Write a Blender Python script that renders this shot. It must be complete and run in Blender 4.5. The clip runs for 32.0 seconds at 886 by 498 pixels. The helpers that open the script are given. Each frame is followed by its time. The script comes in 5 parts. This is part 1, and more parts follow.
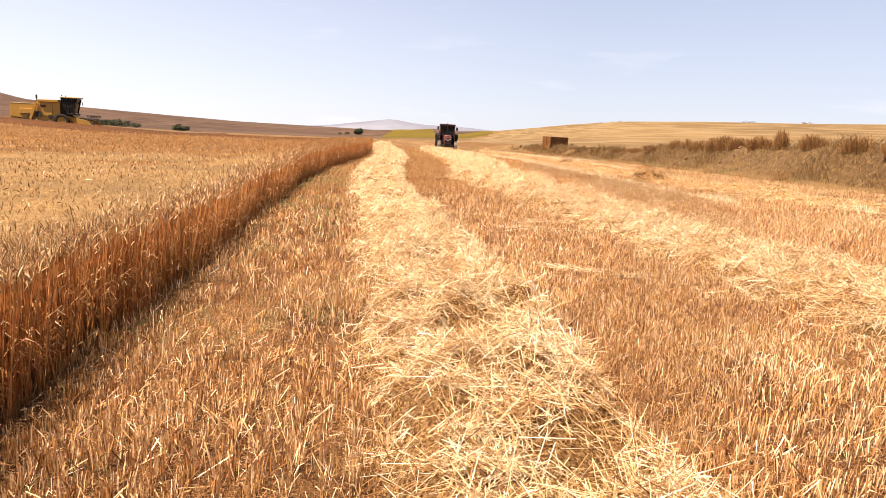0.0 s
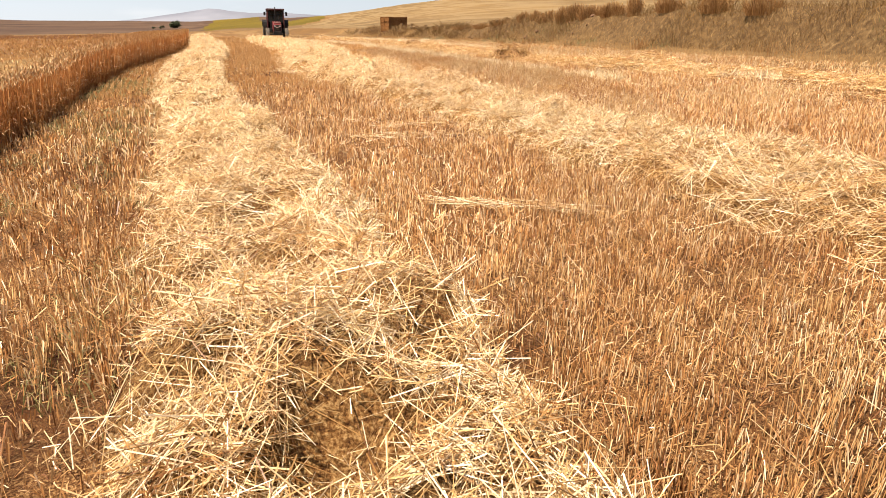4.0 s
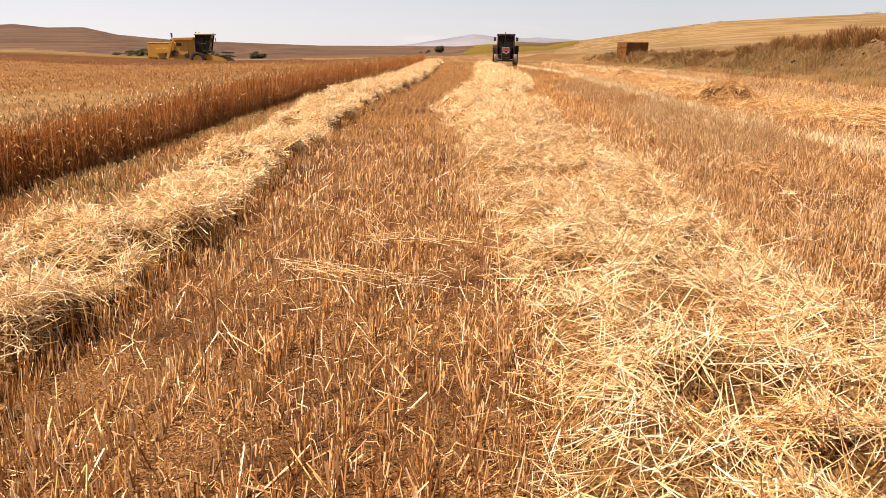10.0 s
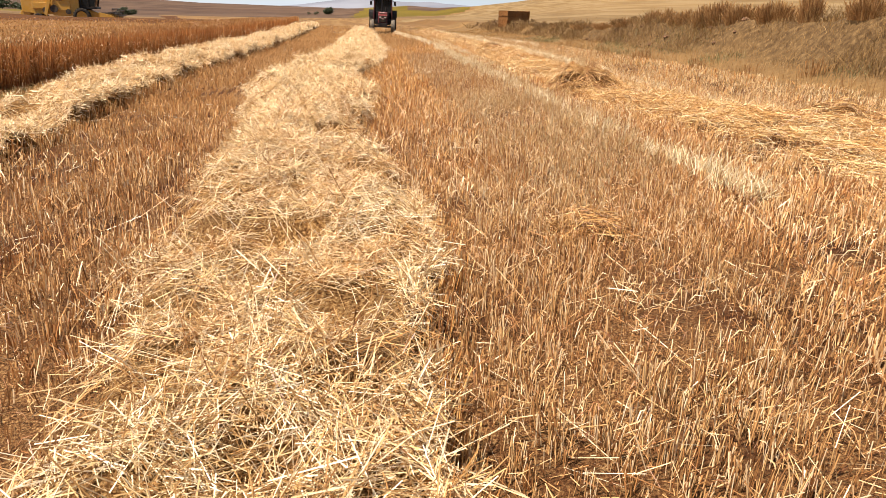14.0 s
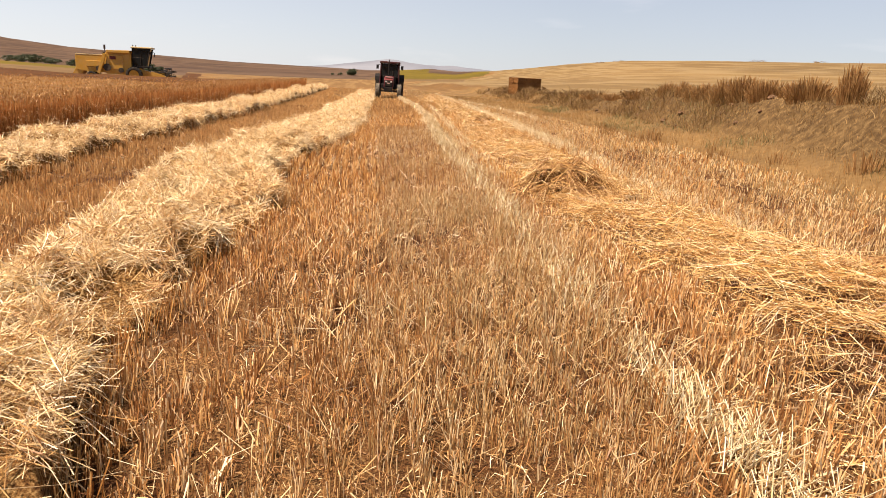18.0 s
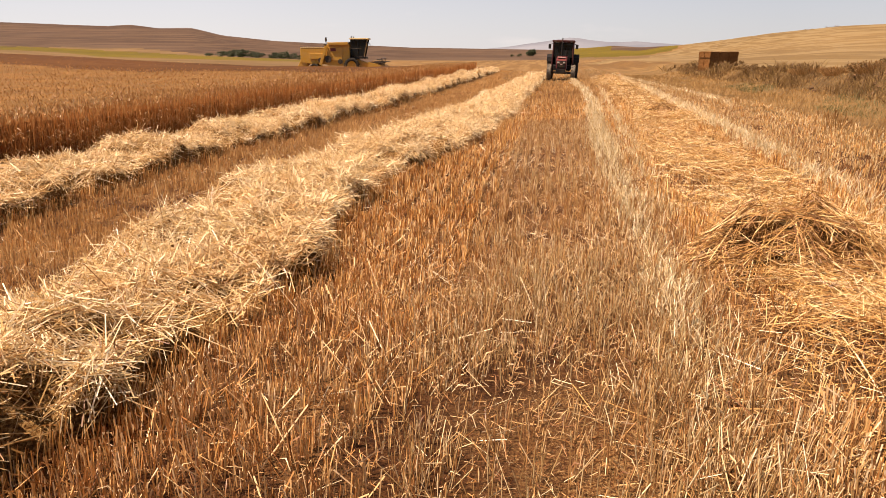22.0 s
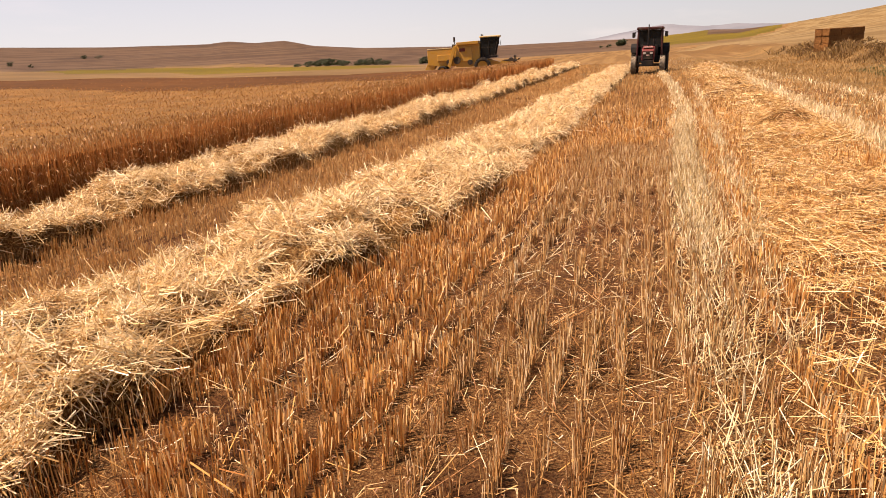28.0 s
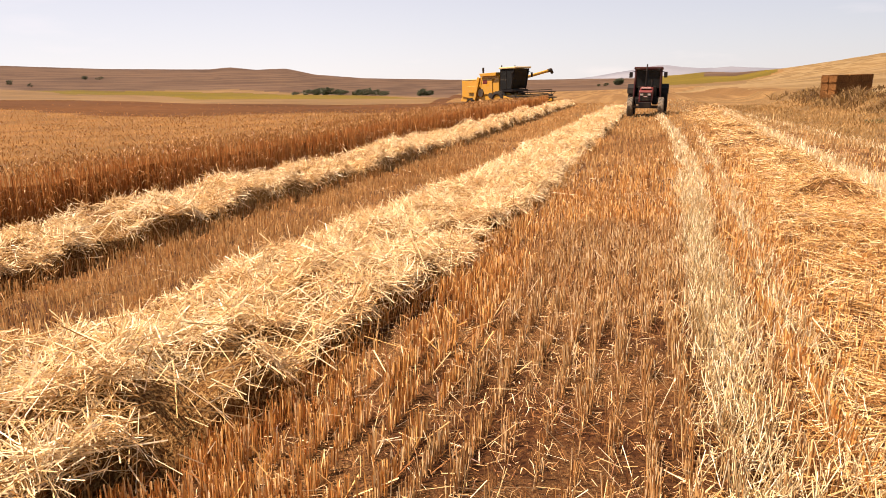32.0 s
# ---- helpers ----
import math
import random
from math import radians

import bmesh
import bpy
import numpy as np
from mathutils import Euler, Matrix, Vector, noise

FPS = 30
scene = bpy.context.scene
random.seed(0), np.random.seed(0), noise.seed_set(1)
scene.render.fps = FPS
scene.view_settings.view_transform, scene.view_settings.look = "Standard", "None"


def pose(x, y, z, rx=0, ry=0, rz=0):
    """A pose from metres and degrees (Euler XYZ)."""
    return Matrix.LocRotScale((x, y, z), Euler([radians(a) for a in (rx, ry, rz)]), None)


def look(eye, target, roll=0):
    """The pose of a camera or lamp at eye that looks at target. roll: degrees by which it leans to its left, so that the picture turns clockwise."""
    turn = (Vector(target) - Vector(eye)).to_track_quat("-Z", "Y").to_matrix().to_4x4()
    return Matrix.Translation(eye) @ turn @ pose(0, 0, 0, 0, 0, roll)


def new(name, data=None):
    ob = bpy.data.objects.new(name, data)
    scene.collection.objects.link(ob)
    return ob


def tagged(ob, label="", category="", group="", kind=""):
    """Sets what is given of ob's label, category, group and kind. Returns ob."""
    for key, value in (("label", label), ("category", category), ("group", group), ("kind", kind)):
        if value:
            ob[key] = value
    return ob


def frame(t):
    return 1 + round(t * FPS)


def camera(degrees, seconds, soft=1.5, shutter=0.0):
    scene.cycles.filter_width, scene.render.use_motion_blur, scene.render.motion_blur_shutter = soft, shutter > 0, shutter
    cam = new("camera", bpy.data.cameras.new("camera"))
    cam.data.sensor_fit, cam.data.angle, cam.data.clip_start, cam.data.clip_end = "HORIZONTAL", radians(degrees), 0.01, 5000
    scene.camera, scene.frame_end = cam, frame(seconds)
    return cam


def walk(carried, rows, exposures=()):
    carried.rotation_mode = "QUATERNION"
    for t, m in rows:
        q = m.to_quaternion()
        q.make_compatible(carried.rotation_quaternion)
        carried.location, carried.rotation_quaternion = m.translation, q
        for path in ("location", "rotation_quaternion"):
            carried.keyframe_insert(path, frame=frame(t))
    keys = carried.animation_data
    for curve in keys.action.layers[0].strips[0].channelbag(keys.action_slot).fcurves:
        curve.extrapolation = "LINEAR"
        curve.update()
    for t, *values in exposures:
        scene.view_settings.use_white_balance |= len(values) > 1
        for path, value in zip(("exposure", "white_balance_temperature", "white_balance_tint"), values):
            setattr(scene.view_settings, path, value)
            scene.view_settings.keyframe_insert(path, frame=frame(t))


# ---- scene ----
cam = camera(66.5, 32.0, soft=0.9)
METRES, EYE, TILT, LEAN, TURN = 26.316, 1.5, 0.6, -4.0, -6.7
ROWS = [
    (0.0, 0.0, 0.0, 0.0, -0.25, -10.1, 1.4),
    (0.5, -0.0033, 0.0152, -0.0006, -1.37, -8.77, 4.26),
    (1.0, -0.0051, 0.0302, -0.0011, -2.87, -10.7, 3.63),
    (1.5, -0.0082, 0.0434, -0.0023, -6.54, -12.56, 5.75),
    (2.0, -0.0077, 0.057, -0.0049, -10.01, -15.06, 4.44),
    (2.5, -0.0049, 0.0732, -0.0059, -9.57, -16.91, 3.9),
    (3.0, -0.0034, 0.0904, -0.0082, -12.87, -20.34, 4.87),
    (3.5, -0.0013, 0.1007, -0.0071, -14.01, -19.82, 4.32),
    (5.5, 0.0345, 0.1417, -0.0077, -6.8, -20.96, 4.39),
    (6.0, 0.0426, 0.1546, -0.0094, 1.56, -19.59, 5.62),
    (6.5, 0.0516, 0.1692, -0.0102, 4.76, -21.03, 5.57),
    (7.0, 0.0604, 0.1841, -0.01, 2.74, -19.52, 6.24),
    (7.5, 0.0707, 0.1984, -0.0112, 3.56, -18.49, 4.44),
    (8.0, 0.0784, 0.2118, -0.0106, 6.28, -18.49, 5.57),
    (8.5, 0.0839, 0.2272, -0.0097, 5.47, -15.75, 4.6),
    (9.0, 0.0898, 0.2417, -0.0108, 6.96, -14.38, 3.76),
    (9.5, 0.0967, 0.2564, -0.0114, 11.08, -16.2, 3.97),
    (10.0, 0.1029, 0.2714, -0.0119, 6.75, -16.54, 4.57),
    (10.5, 0.1076, 0.2849, -0.0121, 5.62, -16.66, 4.58),
    (11.0, 0.1135, 0.3001, -0.0108, 7.67, -17.44, 3.94),
    (11.5, 0.1154, 0.3153, -0.0106, 4.59, -15.68, 3.53),
    (12.0, 0.1195, 0.3297, -0.0111, 0.49, -17.3, 4.25),
    (12.5, 0.1267, 0.3439, -0.0102, -0.37, -17.28, 4.38),
    (13.0, 0.1334, 0.3579, -0.0105, -4.86, -16.86, 4.53),
    (13.5, 0.1381, 0.369, -0.0109, -8.18, -17.64, 4.44),
    (14.0, 0.1492, 0.3812, -0.0123, -1.93, -19.9, 2.74),
    (14.5, 0.1569, 0.3914, -0.0094, 4.12, -19.77, 5.56),
    (16.5, 0.1822, 0.4544, -0.0095, 4.59, -18.42, 4.25),
    (17.0, 0.1844, 0.471, -0.0096, 5.0, -16.68, 4.26),
    (17.5, 0.1903, 0.4875, -0.009, 5.09, -17.72, 3.46),
    (18.0, 0.1946, 0.5033, -0.0088, -0.16, -14.92, 1.49),
    (18.5, 0.1969, 0.5196, -0.0085, -2.21, -14.32, 4.36),
    (19.0, 0.1997, 0.5373, -0.0083, 3.54, -14.59, 2.28),
    (19.5, 0.1998, 0.5549, -0.0067, 7.95, -13.44, 5.03),
    (20.0, 0.1998, 0.5703, -0.0067, 10.2, -12.02, 3.12),
    (20.5, 0.2052, 0.5858, -0.0065, 14.05, -12.47, 2.39),
    (21.0, 0.2071, 0.6009, -0.0067, 12.84, -11.75, 3.85),
    (21.5, 0.2075, 0.6149, -0.0065, 11.52, -13.32, 5.07),
    (22.0, 0.2093, 0.6309, -0.0084, 14.51, -15.75, 3.97),
    (22.5, 0.2103, 0.6437, -0.0064, 15.9, -14.07, 4.77),
    (23.0, 0.2102, 0.66, -0.0077, 17.16, -14.87, 4.21),
    (23.5, 0.2104, 0.6749, -0.0074, 16.26, -15.03, 6.51),
    (24.0, 0.2131, 0.6919, -0.0077, 18.16, -16.19, 5.0),
    (24.5, 0.2137, 0.7077, -0.0081, 17.64, -14.44, 4.46),
    (26.5, 0.2144, 0.7745, -0.0099, 19.38, -16.62, 5.88),
    (27.0, 0.2128, 0.792, -0.0096, 25.41, -14.57, 5.2),
    (27.5, 0.2105, 0.8094, -0.0104, 23.97, -15.14, 6.04),
    (28.0, 0.2067, 0.8245, -0.0085, 21.67, -15.14, 7.47),
    (28.5, 0.2042, 0.8422, -0.0098, 25.42, -15.27, 6.74),
    (29.0, 0.2012, 0.8573, -0.0091, 25.03, -14.51, 7.68),
    (29.5, 0.198, 0.8711, -0.0074, 22.67, -13.83, 7.88),
    (30.0, 0.198, 0.886, -0.0069, 25.38, -9.76, 6.74),
    (30.5, 0.1977, 0.9, -0.0071, 23.28, -11.42, 5.37),
    (31.0, 0.195, 0.9131, -0.0072, 20.59, -12.28, 5.95),
    (31.5, 0.1934, 0.9271, -0.0079, 20.52, -12.01, 7.9),
    (32.0, 0.1936, 0.9407, -0.0071, 21.63, -12.55, 5.6),
]
walk(cam, [(t, pose(0, 0, EYE, TILT, LEAN, TURN) @ pose(METRES * x, METRES * y, METRES * z, 90 + pitch, roll, yaw)) for t, x, y, z, yaw, pitch, roll in ROWS],
     exposures=[(0.0, 1.57, 6770, 26), (1.0, 1.51, 6720, 25), (3.0, 1.49, 6570, 19), (6.0, 1.16, 6670, 20), (8.0, 1.15, 6970, 23), (10.0, 1.29, 7220, 27), (12.0, 1.30, 7270, 27), (14.0, 1.30, 6350, 19), (17.0, 1.26, 6970, 23), (19.0, 1.27, 6800, 20), (21.0, 1.25, 7230, 26), (22.0, 1.16, 7300, 27), (24.0, 1.12, 7420, 29), (27.0, 1.18, 7420, 29), (29.0, 1.21, 7450, 30), (31.0, 1.39, 7320, 28), (32.0, 1.38, 7320, 28)])

# ---- light ----
SUN_BEARING, SUN_HEIGHT = -114.0, 63.0   # degrees: clockwise from +y, above the horizon
world = bpy.data.worlds.new("sky")
scene.world = world
world.use_nodes = True
sky = world.node_tree.nodes.new("ShaderNodeTexSky")
sky.sky_type, sky.sun_disc = "NISHITA", False
sky.sun_elevation, sky.sun_rotation = radians(SUN_HEIGHT), radians(SUN_BEARING)
sky.altitude, sky.air_density, sky.dust_density, sky.ozone_density = 900, 0.9, 0.4, 2.0
back = world.node_tree.nodes["Background"]
back.inputs["Strength"].default_value = 0.05
haze = world.node_tree.nodes.new("ShaderNodeMix")   # thin dust and high cloud over the whole sky
haze.data_type = "RGBA"
_up = world.node_tree.nodes.new("ShaderNodeTexCoord")
_split = world.node_tree.nodes.new("ShaderNodeSeparateXYZ")
_deep = world.node_tree.nodes.new("ShaderNodeMapRange")   # the veil is thickest at the horizon
_deep.inputs["From Min"].default_value, _deep.inputs["From Max"].default_value = 0.0, 0.3
_deep.inputs["To Min"].default_value, _deep.inputs["To Max"].default_value = 0.80, 0.38
world.node_tree.links.new(_up.outputs["Generated"], _split.inputs[0])
world.node_tree.links.new(_split.outputs["Z"], _deep.inputs["Value"])
world.node_tree.links.new(_deep.outputs["Result"], haze.inputs["Factor"])
_glow = world.node_tree.nodes.new("ShaderNodeMapRange")   # brighter veil on the sun's side
_glow.inputs["From Min"].default_value, _glow.inputs["From Max"].default_value = 0.3, -0.45
_veil = world.node_tree.nodes.new("ShaderNodeMix")
_veil.data_type = "RGBA"
_veil.inputs["A"].default_value, _veil.inputs["B"].default_value = (4.9, 5.75, 6.15, 1), (6.7, 7.6, 7.9, 1)
world.node_tree.links.new(_split.outputs["X"], _glow.inputs["Value"])
world.node_tree.links.new(_glow.outputs["Result"], _veil.inputs["Factor"])
_wide = world.node_tree.nodes.new("ShaderNodeMapping")
_wide.inputs["Scale"].default_value = (5.0, 5.0, 26.0)
_puff = world.node_tree.nodes.new("ShaderNodeTexNoise")   # a few faint wisps of cloud
_puff.inputs["Scale"].default_value, _puff.inputs["Detail"].default_value = 1.0, 5.0
_thin = world.node_tree.nodes.new("ShaderNodeMapRange")
_thin.inputs["From Min"].default_value, _thin.inputs["From Max"].default_value, _thin.inputs["To Max"].default_value = 0.60, 0.78, 0.35
_wisp = world.node_tree.nodes.new("ShaderNodeMix")
_wisp.data_type = "RGBA"
_wisp.inputs["B"].default_value = (8.6, 8.8, 8.7, 1)
world.node_tree.links.new(_up.outputs["Generated"], _wide.inputs["Vector"])
world.node_tree.links.new(_wide.outputs["Vector"], _puff.inputs["Vector"])
world.node_tree.links.new(_puff.outputs["Fac"], _thin.inputs["Value"])
world.node_tree.links.new(_thin.outputs["Result"], _wisp.inputs["Factor"])
world.node_tree.links.new(_veil.outputs["Result"], _wisp.inputs["A"])
world.node_tree.links.new(_wisp.outputs["Result"], haze.inputs["B"])
world.node_tree.links.new(sky.outputs["Color"], haze.inputs["A"])
world.node_tree.links.new(haze.outputs["Result"], back.inputs["Color"])
sun = new("sun", bpy.data.lights.new("sun", "SUN"))
sun.data.energy, sun.data.angle, sun.data.color = 5.0, radians(0.55), (1.0, 0.91, 0.76)
_b, _h = radians(SUN_BEARING), radians(SUN_HEIGHT)
sun.matrix_world = look((60 * math.sin(_b) * math.cos(_h), 60 * math.cos(_b) * math.cos(_h), 60 * math.sin(_h)), (0, 0, 0))

# ---- numbers: noise, ground, lines of the field ----
rng = np.random.default_rng(7)
_table = rng.random((256, 256))


def value_noise(x, y):
    """Smooth noise in 0..1 with cells of 1."""
    x, y = np.asarray(x, float), np.asarray(y, float)
    i, j = np.floor(x).astype(int), np.floor(y).astype(int)
    u, v = x - i, y - j
    u, v = u * u * (3 - 2 * u), v * v * (3 - 2 * v)
    a, b = _table[i % 256, j % 256], _table[(i + 1) % 256, j % 256]
    c, d = _table[i % 256, (j + 1) % 256], _table[(i + 1) % 256, (j + 1) % 256]
    return (a * (1 - u) + b * u) * (1 - v) + (c * (1 - u) + d * u) * v


def step(a, b, x):
    u = np.clip((np.asarray(x, float) - a) / (b - a), 0, 1)
    return u * u * (3 - 2 * u)


def berm_line(y):
    return 17.0 + 0.1 * (np.clip(y, -40, 53) - 20) + 0.5 * (value_noise(np.asarray(y) * 0.16, 3.3) - 0.5)


# elevation of the land by bearing: half way out, and on the skyline
BEARING = [-180, -70, -47, -40, -33, -31.5, -29.5, -27.2, -25, -21, -16, -10, -3, 1, 4, 6, 8, 11, 14, 17, 22, 28, 36, 43, 70, 180]
HITHER = [0.5, 0.5, 0.45, 0.0, -0.4, -0.45, -0.5, -0.55, -0.6, -0.7, -0.8, -0.85, -0.8, -0.8, -0.75, -0.7, -0.65, -0.5, -0.35, -0.1, 0.3, 0.45, 0.55, 0.6, 0.6, 0.5]
MIDDLE = [0.9, 0.9, 0.8, 0.3, -0.1, -0.15, -0.2, -0.22, -0.25, -0.4, -0.6, -0.6, -0.55, -0.5, -0.45, -0.4, -0.35, -0.2, 0.1, 0.5, 1.1, 1.45, 1.6, 1.65, 1.6, 0.9]
SKYLINE = [1.8, 2.3, 2.35, 2.02, 1.88, 2.0, 1.78, 1.83, 1.3, 0.9, 0.68, 0.42, 0.33, 0.25, 0.4, 0.58, 0.45, 0.62, 0.98, 1.4, 1.9, 2.1, 2.2, 2.35, 2.2, 1.8]
REACH = [1000, 1300, 1300, 1300, 1250, 1230, 1200, 1200, 1250, 1400, 1500, 1600, 1500, 1200, 900, 850, 800, 560, 480, 440, 430, 430, 430, 430, 500, 1000]


def near_ground(x, y):
    cross = 0.055 * (1 - 0.45 * step(28, 68, y))
    right = np.clip(x, -3, 13.0) + np.where(x < -3, -5.0 * (1 - np.exp(np.clip(x + 3, -80, 0) / 5.0)), 0)
    z = -0.22 + cross * right + 0.15 * step(18, 27, y) * (1 - step(1, 6, x))
    z = z + 1.05 * (1 - step(-48, -19, x)) + 0.033 * np.clip(-x - 46, 0, 40)
    line = berm_line(y)
    high = (1.35 + 0.3 * (1 - step(26, 37, y)) - 0.45 * step(39, 52, y) - 0.2 * step(52, 75, y)) - (-0.22 + cross * 13.0)
    z = z - 0.22 * step(13.2, 14.8, x) * (1 - step(-2.6, -1.4, x - line))
    z = z + high * step(-1.35, 0.1, x - line) + 0.25 * (value_noise(x * 0.8, y * 0.8) - 0.5) * step(-2.5, -0.5, x - line) * (1 - step(2, 5, x - line))
    return z + 0.05 * (value_noise(x * 0.45, y * 0.3) - 0.5) + 0.03 * (value_noise(x * 1.7 + 9, y * 1.7) - 0.5)


def ground_height(x, y):
    x, y = np.asarray(x, float), np.asarray(y, float)
    r, b = np.hypot(x - 5, y - 15), np.degrees(np.arctan2(x - 5, y - 15))
    mid, top, far = np.interp(b, BEARING, MIDDLE), np.interp(b, BEARING, SKYLINE), np.interp(b, BEARING, REACH)
    mid = np.interp(b, BEARING, HITHER) + (mid - np.interp(b, BEARING, HITHER)) * step(180, 340, r)
    u = step(0, 1, np.log(np.maximum(r, 330) / 330) / np.log(np.maximum(far, 340) / 330))
    u = u ** (1 + 2.0 * step(1000, 1300, far))
    rise = mid + (top - mid) * u
    wide = 1.7 + np.minimum(r, far) * np.tan(np.radians(rise))
    wide = wide + step(300, 900, r) * (value_noise(x * 0.006, y * 0.006) - 0.5) * 5 * (1 - step(0.75, 1.0, r / far))
    return near_ground(x, y) + (wide - near_ground(x, y)) * step(90, 190, r)


def wheat_edge(y):
    y = np.asarray(y, float)
    bend = np.interp(y, [0, 18, 22, 26, 30, 34, 38, 44, 55, 84], [-2.05, -2.0, -1.88, -1.58, -1.25, -0.75, -0.25, 0.25, 0.9, 1.4])
    return bend + 0.06 * np.sin(y * 0.8) + 0.12 * (value_noise(y * 0.9, 1.5) - 0.5)


def row_one(y):
    y = np.asarray(y, float)
    return np.interp(y, [0, 12, 19, 24, 28, 32, 36, 41, 50, 70, 80], [0.83, 0.80, 0.62, 0.67, 0.96, 1.34, 1.62, 1.86, 2.0, 2.3, 2.5]) + 0.03 * np.sin(y * 1.1)


def row_two(y):
    y = np.asarray(y, float)
    return np.interp(y, [3, 6, 11, 13, 14.6, 15.5, 16.5, 18, 20, 21, 22.5, 23.5, 24.8, 25.9, 26.8, 28, 30, 32.5, 35, 41.5, 53, 64, 75], [4.75, 4.8, 4.74, 4.82, 4.76, 4.65, 4.6, 4.69, 4.71, 4.68, 4.52, 4.42, 4.5, 4.7, 4.88, 5.0, 5.3, 5.58, 5.8, 6.05, 6.56, 6.95, 7.35]) + 0.03 * np.sin(y * 0.9 + 1)


def row_three(y):
    y = np.asarray(y, float)
    return np.interp(y, [6, 14, 18, 22, 29, 36, 60, 90], [11.0, 10.2, 9.55, 9.5, 9.9, 10.5, 12.1, 14.0]) + 0.12 * np.sin(y * 0.4)


def bright_strip(y):
    return np.interp(np.asarray(y, float), [14, 25, 31.4, 33.8, 36.8, 46.2, 51, 64], [8.2, 8.42, 8.7, 8.84, 9.08, 9.38, 9.46, 9.62])


# ---- helpers for meshes and materials ----
def mesh_of(name, verts, faces_quads=None, faces_tris=None, smooth=False):
    """A mesh from arrays."""
    me = bpy.data.meshes.new(name)
    q = np.zeros((0, 4), int) if faces_quads is None else faces_quads
    t = np.zeros((0, 3), int) if faces_tris is None else faces_tris
    loops = np.concatenate([q.ravel(), t.ravel()]).astype(np.int32)
    counts = np.concatenate([np.full(len(q), 4), np.full(len(t), 3)]).astype(np.int32)
    me.vertices.add(len(verts))
    me.vertices.foreach_set("co", np.asarray(verts, np.float32).ravel())
    me.loops.add(len(loops))
    me.loops.foreach_set("vertex_index", loops)
    me.polygons.add(len(counts))
    me.polygons.foreach_set("loop_start", np.concatenate([[0], np.cumsum(counts)[:-1]]).astype(np.int32))
    me.polygons.foreach_set("loop_total", counts)
    if smooth:
        me.polygons.foreach_set("use_smooth", np.ones(len(counts), bool))
    me.update(calc_edges=True)
    return me


def stick_arrays(points, radii, sides=3):
    """Thin tubes: points (n, k, 3), radii (n, k). Returns vertices and quads."""
    n, k, _ = points.shape
    axis = points[:, -1] - points[:, 0]
    axis /= np.linalg.norm(axis, axis=1, keepdims=True) + 1e-9
    helper = np.where(np.abs(axis[:, 2:3]) > 0.8, [[1.0, 0, 0]], [[0, 0, 1.0]])
    u = np.cross(axis, helper)
    u /= np.linalg.norm(u, axis=1, keepdims=True) + 1e-9
    v = np.cross(axis, u)
    spin = rng.random(n) * 6.28
    if sides == 2:
        ring = np.stack([np.cos(spin)[:, None] * u + np.sin(spin)[:, None] * v, -(np.cos(spin)[:, None] * u + np.sin(spin)[:, None] * v)], 1)
    else:
        a = spin[:, None] + np.arange(sides) * 2 * np.pi / sides
        ring = np.cos(a)[..., None] * u[:, None] + np.sin(a)[..., None] * v[:, None]
    verts = points[:, :, None] + radii[:, :, None, None] * ring[:, None]
    base = (np.arange(n) * k * sides)[:, None, None]
    i = np.arange(k - 1)[None, :, None] * sides
    if sides == 2:
        quads = np.stack([base + i, base + i + 1, base + i + 3, base + i + 2], -1)
    else:
        s = np.arange(sides)[None, None]
        s2 = (s + 1) % sides
        quads = np.stack([base + i + s, base + i + s2, base + i + sides + s2, base + i + sides + s], -1)
    return verts.reshape(-1, 3), quads.reshape(-1, 4)


def joined(pieces):
    verts, quads, at = [], [], 0
    for v, q in pieces:
        verts.append(v)
        quads.append(q + at)
        at += len(v)
    return np.concatenate(verts), np.concatenate(quads)


def stuff(name, pieces, material, label, category, smooth=False):
    verts, quads = joined(pieces)
    ob = new(name, mesh_of(name, verts, quads, smooth=smooth))
    ob.data.materials.append(material)
    return tagged(ob, label, category, kind="stuff")


def nodes_of(name):
    m = bpy.data.materials.new(name)
    m.use_nodes = True
    return m, m.node_tree, m.node_tree.nodes["Principled BSDF"]


def ramp_node(tree, stops):
    r = tree.nodes.new("ShaderNodeValToRGB")
    while len(r.color_ramp.elements) < len(stops):
        r.color_ramp.elements.new(0.5)
    for e, (at, c) in zip(r.color_ramp.elements, stops):
        e.position, e.color = at, (*c, 1)
    return r


def noise_node(tree, scale, detail=4, rough=0.6, stretch=None):
    n = tree.nodes.new("ShaderNodeTexNoise")
    n.inputs["Scale"].default_value, n.inputs["Detail"].default_value, n.inputs["Roughness"].default_value = scale, detail, rough
    g = tree.nodes.new("ShaderNodeNewGeometry")
    if stretch:
        s = tree.nodes.new("ShaderNodeVectorMath")
        s.operation = "MULTIPLY"
        s.inputs[1].default_value = stretch
        tree.links.new(g.outputs["Position"], s.inputs[0])
        tree.links.new(s.outputs[0], n.inputs["Vector"])
    else:
        tree.links.new(g.outputs["Position"], n.inputs["Vector"])
    return n


def mixed(tree, factor, a, b, mode="MIX"):
    m = tree.nodes.new("ShaderNodeMix")
    m.data_type, m.blend_type = "RGBA", mode
    for socket, value in ((m.inputs["Factor"], factor), (m.inputs["A"], a), (m.inputs["B"], b)):
        if isinstance(value, (int, float)):
            socket.default_value = value
        elif isinstance(value, tuple):
            socket.default_value = (*value, 1)
        else:
            tree.links.new(value, socket)
    return m.outputs["Result"]


